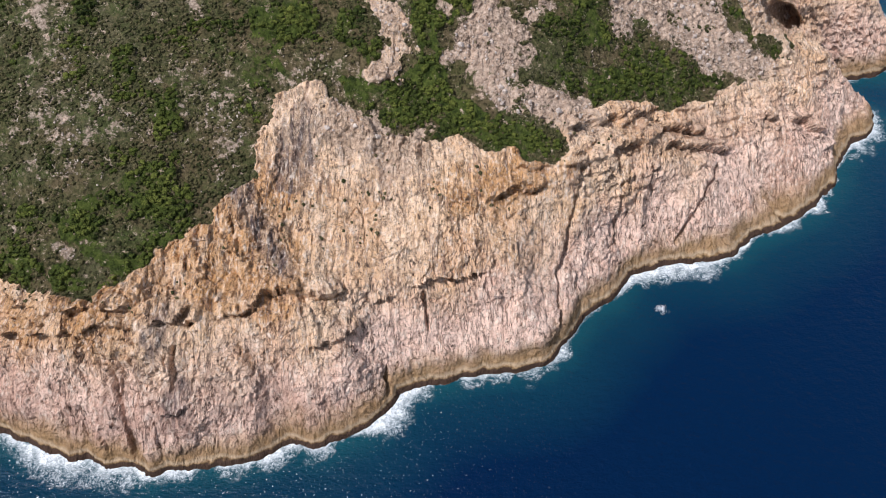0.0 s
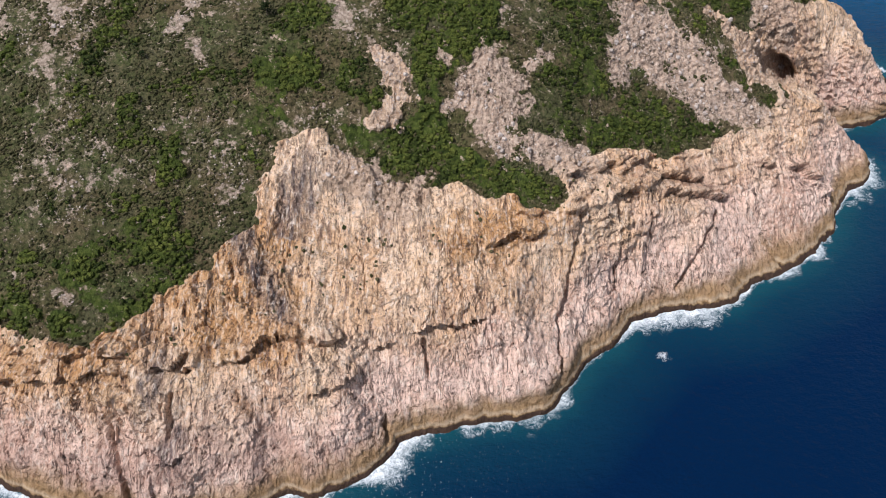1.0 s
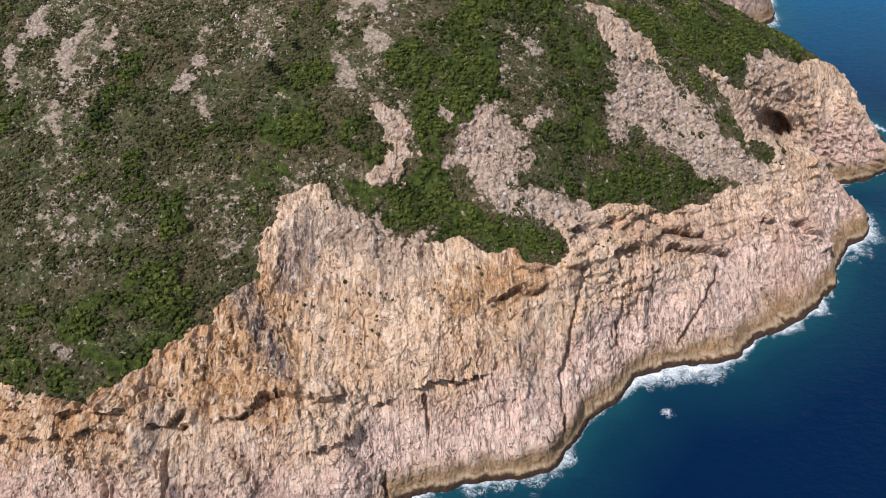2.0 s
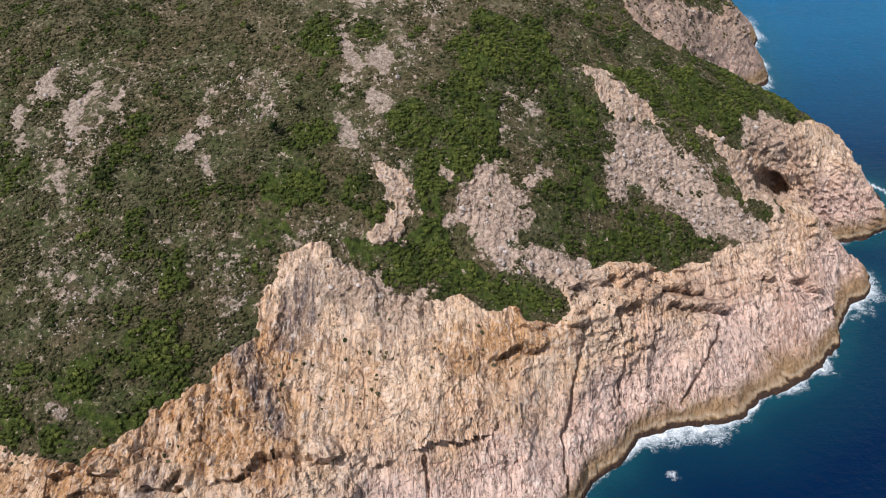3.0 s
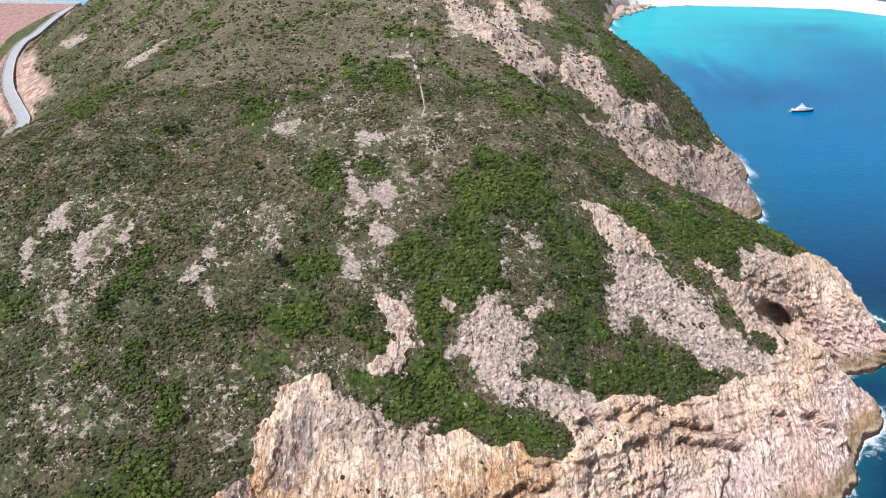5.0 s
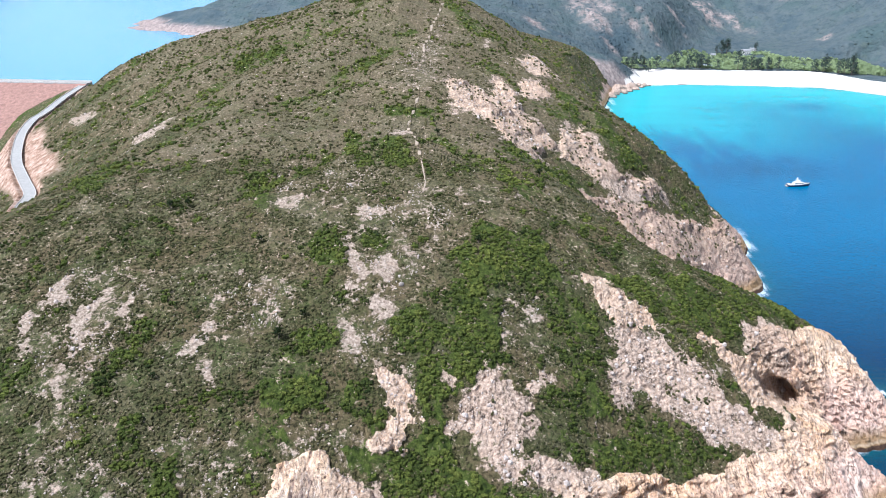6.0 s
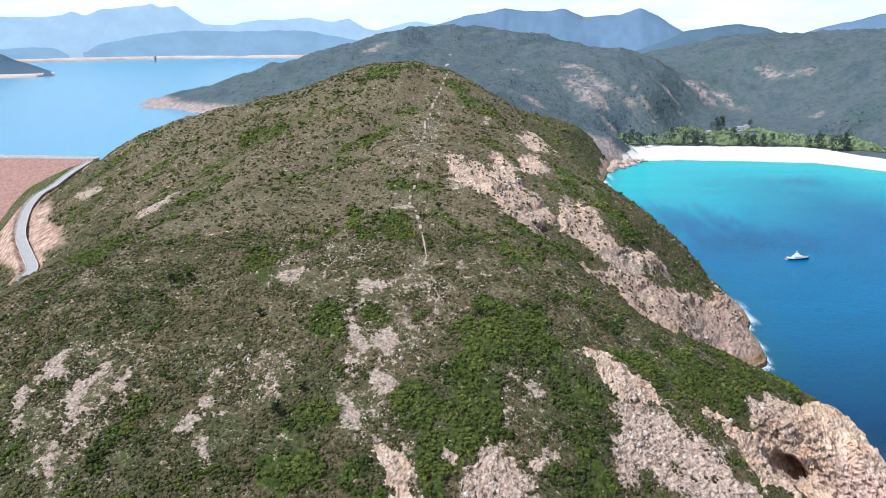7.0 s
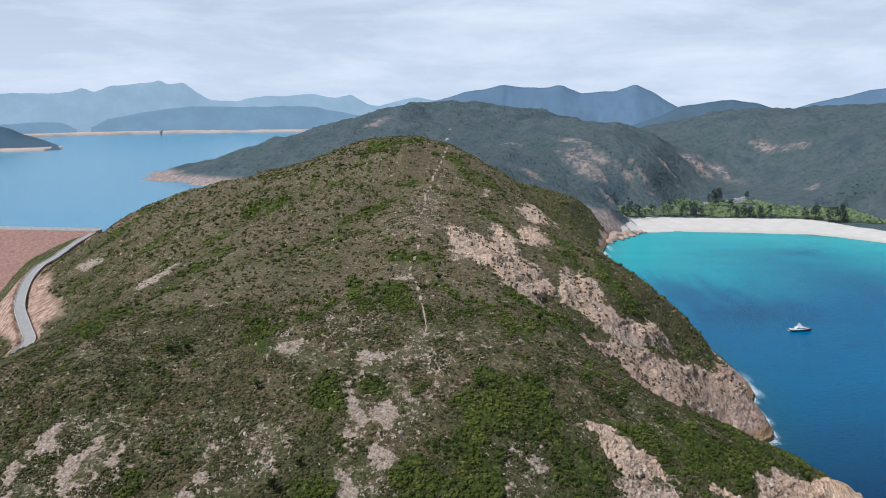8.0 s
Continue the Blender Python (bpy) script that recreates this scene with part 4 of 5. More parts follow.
def sea():
    xs = lines(-160, 235, 1.5, -9000, 9000, 1.10)
    ys = lines(55, 290, 1.5, -5000, 9000, 1.06)
    x, y, quads = grid(xs, ys)
    zero = np.zeros_like(x)
    d = land(x, y)[1]
    off = np.maximum(-d, 0)
    beach = line_distance(x, y, [(215, 990), (306, 1162), (469, 1164), (589, 1146), (664, 1070), (740, 1010)])
    reef = ovals(x, y, [(262, 745, 48, 4, -16, 70), (300, 700, 60, 4, 0, 22), (520, 1000, 60, 8, 0, 22)], 0.9) * 0.75
    shoal = np.exp(-(beach / 330.0) ** 1.5) * (1 - 0.45 * reef)
    shoal = np.maximum(shoal, 0.36 * step(230, 560, y + 25 * fbm(x, y, zero, 150, 3)) * (1 - 0.25 * reef))
    edge = 1.1 + 5.0 * fbm(x, y, zero + 2, 22, 4, 0.6) + 1.2 * fbm(x, y, zero + 2, 4, 2) + 2.6 * np.exp(-(((x + 14) / 12) ** 2 + ((y - 98) / 9) ** 2)) + 2.2 * np.exp(-((x + 75) / 42) ** 2) * step(105, 95, y)
    foam = np.clip(1 - off / np.maximum(edge * 2.8, 0.5), 0, 1) * (d < 1.5)
    bend = np.hypot((x - 73.0) / 1.0, (y - 136.6) / 0.8)
    swirl = np.exp(-((bend - 1.7) / 0.6) ** 2) * step(-0.8, 0.8, (x - 73) + (y - 136.6))
    foam = np.maximum(foam, 0.9 * swirl) * step(1150, 1000, y)
    q, used = keep_faces(quads, d < 14 + 80 * step(800, 1000, y))
    p = np.stack([x, y, zero], -1)
    # broken: where the painted sun glitter shows, to the left and near shore.
    ob = new("water", mesh_of("water", p[used], q, SEA, {"offshore": off[used], "shoal": shoal[used], "foam": foam[used], "broken": (step(50, -60, x) * step(75, 8, off))[used]}, True))
    return tagged(ob, "deep blue sea with white surf along the rocks", "sea", kind="structure")


sea()


def reservoir():
    ring = [(-3600, 1150), (-900, 850), (-505, 822), (-385, 808), (-280, 800), (-110, 950), (-90, 1300), (-200, 1800), (-420, 2100), (-600, 4900), (-3600, 4900)]
    me = bpy.data.meshes.new("reservoir")
    me.from_pydata([(a, b, 55.0) for a, b in ring], [], [tuple(range(len(ring)))])
    me.materials.append(LAKE)
    for key in ("offshore", "shoal", "foam", "broken"):
        a = me.attributes.new(key, "FLOAT", "POINT")
        a.data.foreach_set("value", np.full(len(ring), 999.0 if key == "offshore" else 0.0, np.float32))
    return tagged(new("reservoir", me), "calm pale blue reservoir behind the dam", "reservoir", kind="structure")


reservoir()

# ---- the distance ----


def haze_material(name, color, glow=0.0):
    """Hills so far off that aerial haze is painted into their colour; glow: of the backdrop proper, as emission."""
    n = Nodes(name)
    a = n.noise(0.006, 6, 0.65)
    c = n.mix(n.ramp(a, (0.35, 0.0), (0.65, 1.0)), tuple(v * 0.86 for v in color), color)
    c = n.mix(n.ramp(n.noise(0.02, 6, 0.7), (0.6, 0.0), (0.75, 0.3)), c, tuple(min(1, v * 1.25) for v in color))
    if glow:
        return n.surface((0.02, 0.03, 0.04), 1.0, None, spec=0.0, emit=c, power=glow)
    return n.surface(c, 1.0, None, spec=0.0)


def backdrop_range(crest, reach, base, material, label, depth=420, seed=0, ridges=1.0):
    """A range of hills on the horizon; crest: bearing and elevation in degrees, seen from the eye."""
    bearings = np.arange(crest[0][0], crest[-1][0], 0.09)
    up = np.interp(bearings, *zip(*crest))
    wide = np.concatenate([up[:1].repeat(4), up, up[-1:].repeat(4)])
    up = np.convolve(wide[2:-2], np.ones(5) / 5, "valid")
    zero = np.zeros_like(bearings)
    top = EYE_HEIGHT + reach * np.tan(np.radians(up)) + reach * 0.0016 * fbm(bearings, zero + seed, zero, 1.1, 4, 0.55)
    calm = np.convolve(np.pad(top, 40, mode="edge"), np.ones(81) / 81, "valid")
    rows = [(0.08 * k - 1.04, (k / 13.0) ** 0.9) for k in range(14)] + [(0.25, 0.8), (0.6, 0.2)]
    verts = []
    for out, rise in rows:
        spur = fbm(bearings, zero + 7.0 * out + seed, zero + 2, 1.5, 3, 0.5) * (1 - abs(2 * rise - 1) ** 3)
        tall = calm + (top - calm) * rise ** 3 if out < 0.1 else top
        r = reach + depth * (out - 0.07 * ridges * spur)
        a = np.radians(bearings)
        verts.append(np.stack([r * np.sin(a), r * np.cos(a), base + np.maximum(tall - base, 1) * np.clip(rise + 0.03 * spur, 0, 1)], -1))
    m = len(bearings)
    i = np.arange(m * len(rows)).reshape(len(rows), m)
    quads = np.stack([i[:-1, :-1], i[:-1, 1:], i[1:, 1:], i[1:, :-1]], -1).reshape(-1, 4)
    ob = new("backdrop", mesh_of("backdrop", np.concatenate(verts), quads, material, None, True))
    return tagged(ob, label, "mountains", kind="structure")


# The two farthest ranges emit their painted haze colour, whatever the sun does.
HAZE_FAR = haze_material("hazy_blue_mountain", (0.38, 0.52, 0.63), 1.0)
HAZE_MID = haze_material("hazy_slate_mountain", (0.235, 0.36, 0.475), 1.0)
# Nearer ranges are sunlit; their haze is blue-grey put into the base colour.
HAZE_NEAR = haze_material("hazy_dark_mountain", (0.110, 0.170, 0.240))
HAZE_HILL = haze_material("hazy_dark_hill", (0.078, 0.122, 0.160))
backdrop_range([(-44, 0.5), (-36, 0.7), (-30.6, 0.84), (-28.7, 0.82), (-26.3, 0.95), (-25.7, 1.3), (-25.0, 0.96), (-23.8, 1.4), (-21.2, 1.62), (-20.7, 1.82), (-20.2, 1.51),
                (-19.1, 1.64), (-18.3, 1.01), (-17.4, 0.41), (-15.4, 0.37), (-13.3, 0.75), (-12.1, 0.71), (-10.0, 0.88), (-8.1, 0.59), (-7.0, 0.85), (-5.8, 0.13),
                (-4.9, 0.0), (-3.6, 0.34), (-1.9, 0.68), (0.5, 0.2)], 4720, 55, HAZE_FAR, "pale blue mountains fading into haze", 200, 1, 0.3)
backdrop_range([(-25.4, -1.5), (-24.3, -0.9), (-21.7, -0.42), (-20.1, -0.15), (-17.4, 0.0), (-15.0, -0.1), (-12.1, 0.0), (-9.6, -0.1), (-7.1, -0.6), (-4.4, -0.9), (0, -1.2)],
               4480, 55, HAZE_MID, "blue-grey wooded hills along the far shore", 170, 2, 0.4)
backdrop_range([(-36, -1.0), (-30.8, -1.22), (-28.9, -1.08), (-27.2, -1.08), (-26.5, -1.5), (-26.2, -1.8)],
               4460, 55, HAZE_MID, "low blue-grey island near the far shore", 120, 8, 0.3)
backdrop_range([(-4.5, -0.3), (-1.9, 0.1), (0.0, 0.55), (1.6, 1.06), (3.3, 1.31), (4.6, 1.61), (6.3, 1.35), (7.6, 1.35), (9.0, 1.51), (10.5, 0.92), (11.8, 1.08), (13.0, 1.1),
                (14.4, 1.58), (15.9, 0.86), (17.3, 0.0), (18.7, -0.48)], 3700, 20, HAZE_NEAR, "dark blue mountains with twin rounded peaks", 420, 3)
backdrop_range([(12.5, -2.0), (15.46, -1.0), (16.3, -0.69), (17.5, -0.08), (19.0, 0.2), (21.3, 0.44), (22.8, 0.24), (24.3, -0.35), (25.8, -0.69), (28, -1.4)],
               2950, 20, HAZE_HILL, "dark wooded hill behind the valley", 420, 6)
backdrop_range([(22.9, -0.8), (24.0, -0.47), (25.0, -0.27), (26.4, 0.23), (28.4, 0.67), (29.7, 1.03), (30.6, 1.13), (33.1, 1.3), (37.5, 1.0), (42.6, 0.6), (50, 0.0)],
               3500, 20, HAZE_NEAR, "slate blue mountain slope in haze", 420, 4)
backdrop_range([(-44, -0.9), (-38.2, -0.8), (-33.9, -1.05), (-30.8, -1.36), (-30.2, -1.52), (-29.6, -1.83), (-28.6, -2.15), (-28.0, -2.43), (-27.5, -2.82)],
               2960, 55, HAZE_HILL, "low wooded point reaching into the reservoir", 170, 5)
BLEACHED = plain("bleached_shore", (0.50, 0.40, 0.34), 0.9, 0, 0.02)


def bleached_shore(points, width, height):
    """A strip of bare bank between the water and the woods."""
    p = np.array(points, float)
    t = np.linspace(0, len(p) - 1, 24 * len(p))
    x, y = np.interp(t, range(len(p)), p[:, 0]), np.interp(t, range(len(p)), p[:, 1])
    zero = np.zeros_like(x)
    w = width * (0.7 + 0.6 * fbm(x, y, zero, 160, 3))
    r = np.hypot(x, y)
    ux, uy = x / r, y / r
    rows = [(0.0, -2.0), (0.25, 0.25), (0.7, 0.7), (1.0, 1.0), (1.3, -0.5)]
    v = np.concatenate([np.stack([x + ux * w * a, y + uy * w * a, 55 + height * b + zero], -1) for a, b in rows])
    i = np.arange(len(v)).reshape(len(rows), -1)
    quads = np.stack([i[:-1, :-1], i[:-1, 1:], i[1:, 1:], i[1:, :-1]], -1).reshape(-1, 4)
    return tagged(new("shore_bank", mesh_of("shore_bank", v, quads, BLEACHED, None, True)), "bleached bare bank at the reservoir edge", "bank", kind="structure")


bleached_shore([(r * math.sin(radians(b)), r * math.cos(radians(b))) for b, r in ((-30, 3980), (-27, 4080), (-23, 4200), (-19, 4270), (-15, 4285), (-8, 4300))], 60, 15)
bleached_shore([(r * math.sin(radians(b)), r * math.cos(radians(b))) for b, r in ((-38, 2730), (-33, 2745), (-30, 2750), (-28.4, 2765), (-27.3, 2840))], 45, 10)

# ---- tools for things ----


def part(name, bm, material, parent=None, label=""):
    """Links a bmesh as one mesh object, under a thing or a part."""
    me = bpy.data.meshes.new(name)
    bm.to_mesh(me)
    bm.free()
    me.materials.append(material)
    ob = new(name, me)
    ob.parent = parent
    if label:
        ob["label"] = label
    return ob


def box(bm, x0, x1, y0, y1, z0, z1, taper=0.0):
    t = taper
    v = [bm.verts.new(c) for c in ((x0, y0, z0), (x1, y0, z0), (x1, y1, z0), (x0, y1, z0),
                                   (x0 + t, y0 + t, z1), (x1 - t, y0 + t, z1), (x1 - t, y1 - t, z1), (x0 + t, y1 - t, z1))]
    for f in ((0, 3, 2, 1), (4, 5, 6, 7), (0, 1, 5, 4), (1, 2, 6, 5), (2, 3, 7, 6), (3, 0, 4, 7)):
        bm.faces.new([v[k] for k in f])
    return bm


def boxed(*args, **kw):
    return box(bmesh.new(), *args, **kw)


def tube(bm, a, b, r0, r1, sides=7):
    a, b = Vector(a), Vector(b)
    q = (b - a).to_track_quat("Z", "Y").to_matrix()
    rings = []
    for c, r in ((a, r0), (b, r1)):
        rings.append([bm.verts.new(c + q @ Vector((r * math.cos(k * math.tau / sides), r * math.sin(k * math.tau / sides), 0))) for k in range(sides)])
    for k in range(sides):
        bm.faces.new((rings[0][k], rings[0][(k + 1) % sides], rings[1][(k + 1) % sides], rings[1][k]))
    bm.faces.new(rings[1]), bm.faces.new(rings[0][::-1])
    return bm


def ground_at(x, y):
    return float(road_cut(np.array([x], float), np.array([y], float), land(np.array([x], float), np.array([y], float))[0])[0][0])


def ribbon(points, width, height, lift, material, name):
    """A flat strip along a line, with its own thickness."""
    p = [Vector((*q, 0)) for q in points]
    fine = []
    for i in range(len(p) - 1):
        a, b, c, d = p[max(i - 1, 0)], p[i], p[i + 1], p[min(i + 2, len(p) - 1)]
        for k in range(8):
            t = k / 8
            fine.append(0.5 * (2 * b + (c - a) * t + (2 * a - 5 * b + 4 * c - d) * t * t + (3 * b - a - 3 * c + d) * t ** 3))
    fine.append(p[-1])
    bm = bmesh.new()
    last = None
    for i, q in enumerate(fine):
        way = (fine[min(i + 1, len(fine) - 1)] - fine[max(i - 1, 0)]).normalized()
        side = Vector((-way.y, way.x, 0)) * width / 2
        row = [bm.verts.new(q + s * side + Vector((0, 0, z))) for s, z in ((-1, height + lift), (1, height + lift), (1, height - 0.5), (-1, height - 0.5))]
        if last:
            for k in range(4):
                bm.faces.new((last[k], last[(k + 1) % 4], row[(k + 1) % 4], row[k]))
        last = row
    return bm, fine


CONCRETE = plain("pale_concrete", (0.35, 0.335, 0.31), 0.85, 0, 0.6)
ROCKFILL = plain("red_brown_rockfill", (0.33, 0.185, 0.145), 0.95, 0, 0.35, 0.45)
PARAPET = plain("weathered_parapet", (0.55, 0.52, 0.48), 0.85, 0, 0.4)

# ---- road and dam ----


def road():
    bm, fine = ribbon(ROAD, 6.2, ROAD_HEIGHT, 0.35, CONCRETE, "road")
    ob = part("road", bm, CONCRETE)
    tagged(ob, "pale concrete road benched into the hillside", "road", kind="structure")
    for side, label in ((1, "low kerb wall on the outer edge"), (-1, "low kerb wall under the cut slope")):
        bm = bmesh.new()
        last = None
        for i, q in enumerate(fine):
            way = (fine[min(i + 1, len(fine) - 1)] - fine[max(i - 1, 0)]).normalized()
            out = Vector((-way.y, way.x, 0)) * side
            row = [bm.verts.new(q + out * a + Vector((0, 0, ROAD_HEIGHT + b))) for a, b in ((3.15, -0.3), (3.15, 0.8), (3.45, 0.8), (3.45, -0.3))]
            if last:
                for k in range(4):
                    bm.faces.new((last[k], last[(k + 1) % 4], row[(k + 1) % 4], row[k]))
            last = row
        part("kerb", bm, PARAPET, ob, label)


road()


def dam():
    top = new("dam")
    tagged(top, "rockfill embankment dam with a pale crest road", "dam")
    bm = bmesh.new()
    a, b = Vector((-384, 806, 0)), Vector((-1050, 875, 0))
    way = (b - a).normalized()
    out = Vector((way.y, -way.x, 0))
    if out.y > 0:
        out = -out
    rng = random.Random(5)
    rows, cols, v = 46, 170, []
    for r in range(rows):
        for c in range(cols):
            f, s = c / (cols - 1), r / (rows - 1)
            step_out = 0.9 * rng.random()
            berm = 5.0 * (s > 0.45)
            v.append(bm.verts.new(a.lerp(b, f) + out * (6 + s * 118 + berm + step_out) + Vector((0, 0, 63.2 - s * 66 + 0.7 * rng.random()))))
    for r in range(rows - 1):
        for c in range(cols - 1):
            bm.faces.new((v[r * cols + c], v[r * cols + c + 1], v[(r + 1) * cols + c + 1], v[(r + 1) * cols + c]))
    part("embankment", bm, ROCKFILL, top, "red-brown rockfill face")
    bm = bmesh.new()
    for lo, hi, w in ((63.0, 64.0, 6.0),):
        corners = [a + out * w, b + out * w, b - out * w, a - out * w]
        low, high = [bm.verts.new(c + Vector((0, 0, lo - 12))) for c in corners], [bm.verts.new(c + Vector((0, 0, hi))) for c in corners]
        bm.faces.new(high)
        for k in range(4):
            bm.faces.new((low[k], low[(k + 1) % 4], high[(k + 1) % 4], high[k]))
    part("crest_road", bm, CONCRETE, top)
    for w in (5.6, -5.6):
        bm = bmesh.new()
        q = [a + out * w, b + out * w, b + out * (w - 0.5), a + out * (w - 0.5)]
        low, high = [bm.verts.new(c + Vector((0, 0, 64.004))) for c in q], [bm.verts.new(c + Vector((0, 0, 65.3))) for c in q]
        bm.faces.new(high)
        for k in range(4):
            bm.faces.new((low[k], low[(k + 1) % 4], high[(k + 1) % 4], high[k]))
        part("parapet", bm, PARAPET, top)


dam()

# ---- the beach ----


def sand_material():
    n = Nodes("white_sand")
    a, b = n.noise(0.05, 5), n.noise(1.5, 4)
    c = n.mix(n.ramp(a, (0.35, 0.0), (0.65, 1.0)), (0.50, 0.465, 0.41), (0.57, 0.535, 0.48))
    wet = n.ramp(n.math("DIVIDE", n.height(), 2.0), (0.2, 1.0), (0.7, 0.0))
    c = n.mix(n.math("MULTIPLY", wet, 0.6), c, (0.48, 0.42, 0.34))
    return n.surface(c, 0.9, n.bump(b, 0.3, 0.1), spec=0.2)


def beach():
    x, y, quads = grid(np.arange(285, 800, 3.0), np.arange(960, 1345, 3.0))
    z, d, k = land(x, y)
    zero = np.zeros_like(x)
    inner = d + 8 * fbm(x, y, zero, 40, 3)
    good = (d > -16) & (inner < 118 - 50 * step(620, 740, x)) & (z < 12)
    top = 0.08 + 0.052 * np.maximum(d, 0) + 0.04 * np.minimum(d, 0) + 0.12 * fbm(x, y, zero, 22, 2)
    top = np.maximum(top, np.where(d > 0, z + 0.25, top))
    q, used = keep_faces(quads, good)
    ob = new("beach", mesh_of("beach", np.stack([x, y, top], -1)[used], q, sand_material(), None, True))
    return tagged(ob, "broad white sand beach at the head of the bay", "beach", kind="structure")


beach()


def leaf_material(name, dark, mid, light):
    n = Nodes(name)
    g = n.nt.nodes.new("ShaderNodeNewGeometry").outputs["Random Per Island"]
    tone = n.attr("tone")
    f = n.math("ADD", n.math("MULTIPLY", tone, 0.75), n.math("MULTIPLY", g, 0.25))
    c = n.ramp(f, (0.1, dark), (0.5, mid), (0.9, light))
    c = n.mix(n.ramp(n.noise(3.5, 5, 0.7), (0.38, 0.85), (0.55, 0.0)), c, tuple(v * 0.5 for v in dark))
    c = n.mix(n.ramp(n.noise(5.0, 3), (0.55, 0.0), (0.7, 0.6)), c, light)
    return n.surface(c, 0.8, n.bump(n.noise(3.0, 4, 0.7), 1.0, 0.6), spec=0.15)


def leaf_clumps(rng, centre, radius, count, size, flat=0.75, low=-0.15):
    """Leafy clumps: tilted leaf sprays over the shells of many bushes. Arrays of points and quads."""
    n = len(centre)
    d = rng.normal(size=(n, count, 3))
    d[..., 2] = np.abs(d[..., 2]) + low
    d /= np.linalg.norm(d, axis=-1, keepdims=True)
    reach = rng.uniform(0.55, 1.0, (n, count, 1))
    c = centre[:, None] + d * reach * radius[:, None, None] * np.array([1, 1, flat])
    nrm = d + 0.55 * rng.normal(size=d.shape)
    nrm /= np.linalg.norm(nrm, axis=-1, keepdims=True)
    u = np.cross(nrm, rng.normal(size=d.shape))
    u /= np.linalg.norm(u, axis=-1, keepdims=True)
    w = np.cross(nrm, u)
    s = (size * radius)[:, None, None] * rng.uniform(0.6, 1.25, (n, count, 1))
    bend = nrm * s * 0.25
    q = np.stack([c - u * s, c - w * s * 0.7 + bend, c + u * s, c + w * s * 0.7 + bend], 2)
    verts = q.reshape(-1, 3)
    faces = np.arange(len(verts)).reshape(-1, 4)
    return verts, faces


def domes(rng, centre, radius, flat=0.8):
    """Lumpy low bushes: a crown point, a wide ring and a foot ring each. Arrays of points and triangles."""
    n, k = len(centre), 4
    a = rng.uniform(0, 6.28, (n, 1)) + np.arange(k) * math.tau / k + rng.uniform(-0.35, 0.35, (n, k))
    r1 = radius[:, None] * rng.uniform(0.6, 1.2, (n, k))
    h1 = radius[:, None] * flat * rng.uniform(0.35, 0.85, (n, k))
    mid = np.stack([np.cos(a) * r1, np.sin(a) * r1, h1], -1)
    foot = np.stack([np.cos(a) * r1 * 0.9, np.sin(a) * r1 * 0.9, h1 * 0 - radius[:, None] * 0.5], -1)
    tip = np.stack([rng.normal(0, 0.25, n) * radius, rng.normal(0, 0.25, n) * radius, radius * flat * rng.uniform(0.9, 1.3, n)], -1)[:, None]
    verts = (np.concatenate([tip, mid, foot], 1) + centre[:, None]).reshape(-1, 3)
    tris = []
    for i in range(k):
        j = (i + 1) % k
        tris += [(0, 1 + i, 1 + j), (1 + i, 5 + i, 5 + j), (1 + i, 5 + j, 1 + j)]
    faces = (np.array(tris)[None] + (np.arange(n) * 9)[:, None, None]).reshape(-1, 3)
    return verts, faces


def bush_mesh(name, rng, centre, radius, tone, sprays, material, flat=0.8, spray=0.34):
    """Bushes as lumpy bodies with loose leaf sprays over them."""
    dv, df = domes(rng, centre, radius * 0.88, flat)
    lv, lf = leaf_clumps(rng, centre, radius * 1.05, sprays, spray, flat)
    lt = np.concatenate([lf[:, :3], lf[:, [0, 2, 3]]]) + len(dv)
    return mesh_of(name, np.concatenate([dv, lv]), np.concatenate([df, lt]), material, {"tone": np.concatenate([np.repeat(tone, 9), np.repeat(tone, sprays * 4)])})


CASUARINA = leaf_material("casuarina_needles", (0.042, 0.066, 0.060), (0.066, 0.096, 0.082), (0.10, 0.13, 0.105))
BARK = plain("grey_brown_bark", (0.13, 0.10, 0.08), 0.9, 0, 3.0)
SHRUB_LIGHT = leaf_material("light_green_leaves", (0.19, 0.25, 0.13), (0.26, 0.33, 0.16), (0.33, 0.40, 0.20))


def beach_tree(seed, tall):
    rng = np.random.RandomState(seed)
    top = new("tree")
    bm = bmesh.new()
    tube(bm, (0, 0, -0.5), (0.2, 0.1, tall * 0.5), 0.35, 0.22)
    tube(bm, (0.2, 0.1, tall * 0.5), (0.3, 0, tall * 0.93), 0.22, 0.06)
    for k in range(7):
        a, h = rng.uniform(0, 6.28), tall * rng.uniform(0.25, 0.75)
        tube(bm, (0.15, 0.05, h), (math.cos(a) * tall * 0.13, math.sin(a) * tall * 0.13, h + tall * 0.10), 0.1, 0.03, 5)
    part("trunk", bm, BARK, top)
    n = 34
    h = rng.uniform(0.22, 1.0, n)
    spread = tall * 0.27 * (1.15 - h) ** 0.6 * rng.uniform(0.4, 1.1, n)
    a = rng.uniform(0, 6.28, n)
    c = np.stack([np.cos(a) * spread, np.sin(a) * spread, h * tall], -1)
    v, f = leaf_clumps(rng, c, np.full(n, tall * 0.085), 9, 0.45, 1.0, -0.6)
    me = mesh_of("crown", v, f, CASUARINA, {"tone": np.repeat(rng.uniform(0, 1, n), 36)})
    crown = new("crown", me)
    crown.parent = top
    return tagged(top, "tall dark casuarina tree behind the sand", "tree", "trees behind the beach")


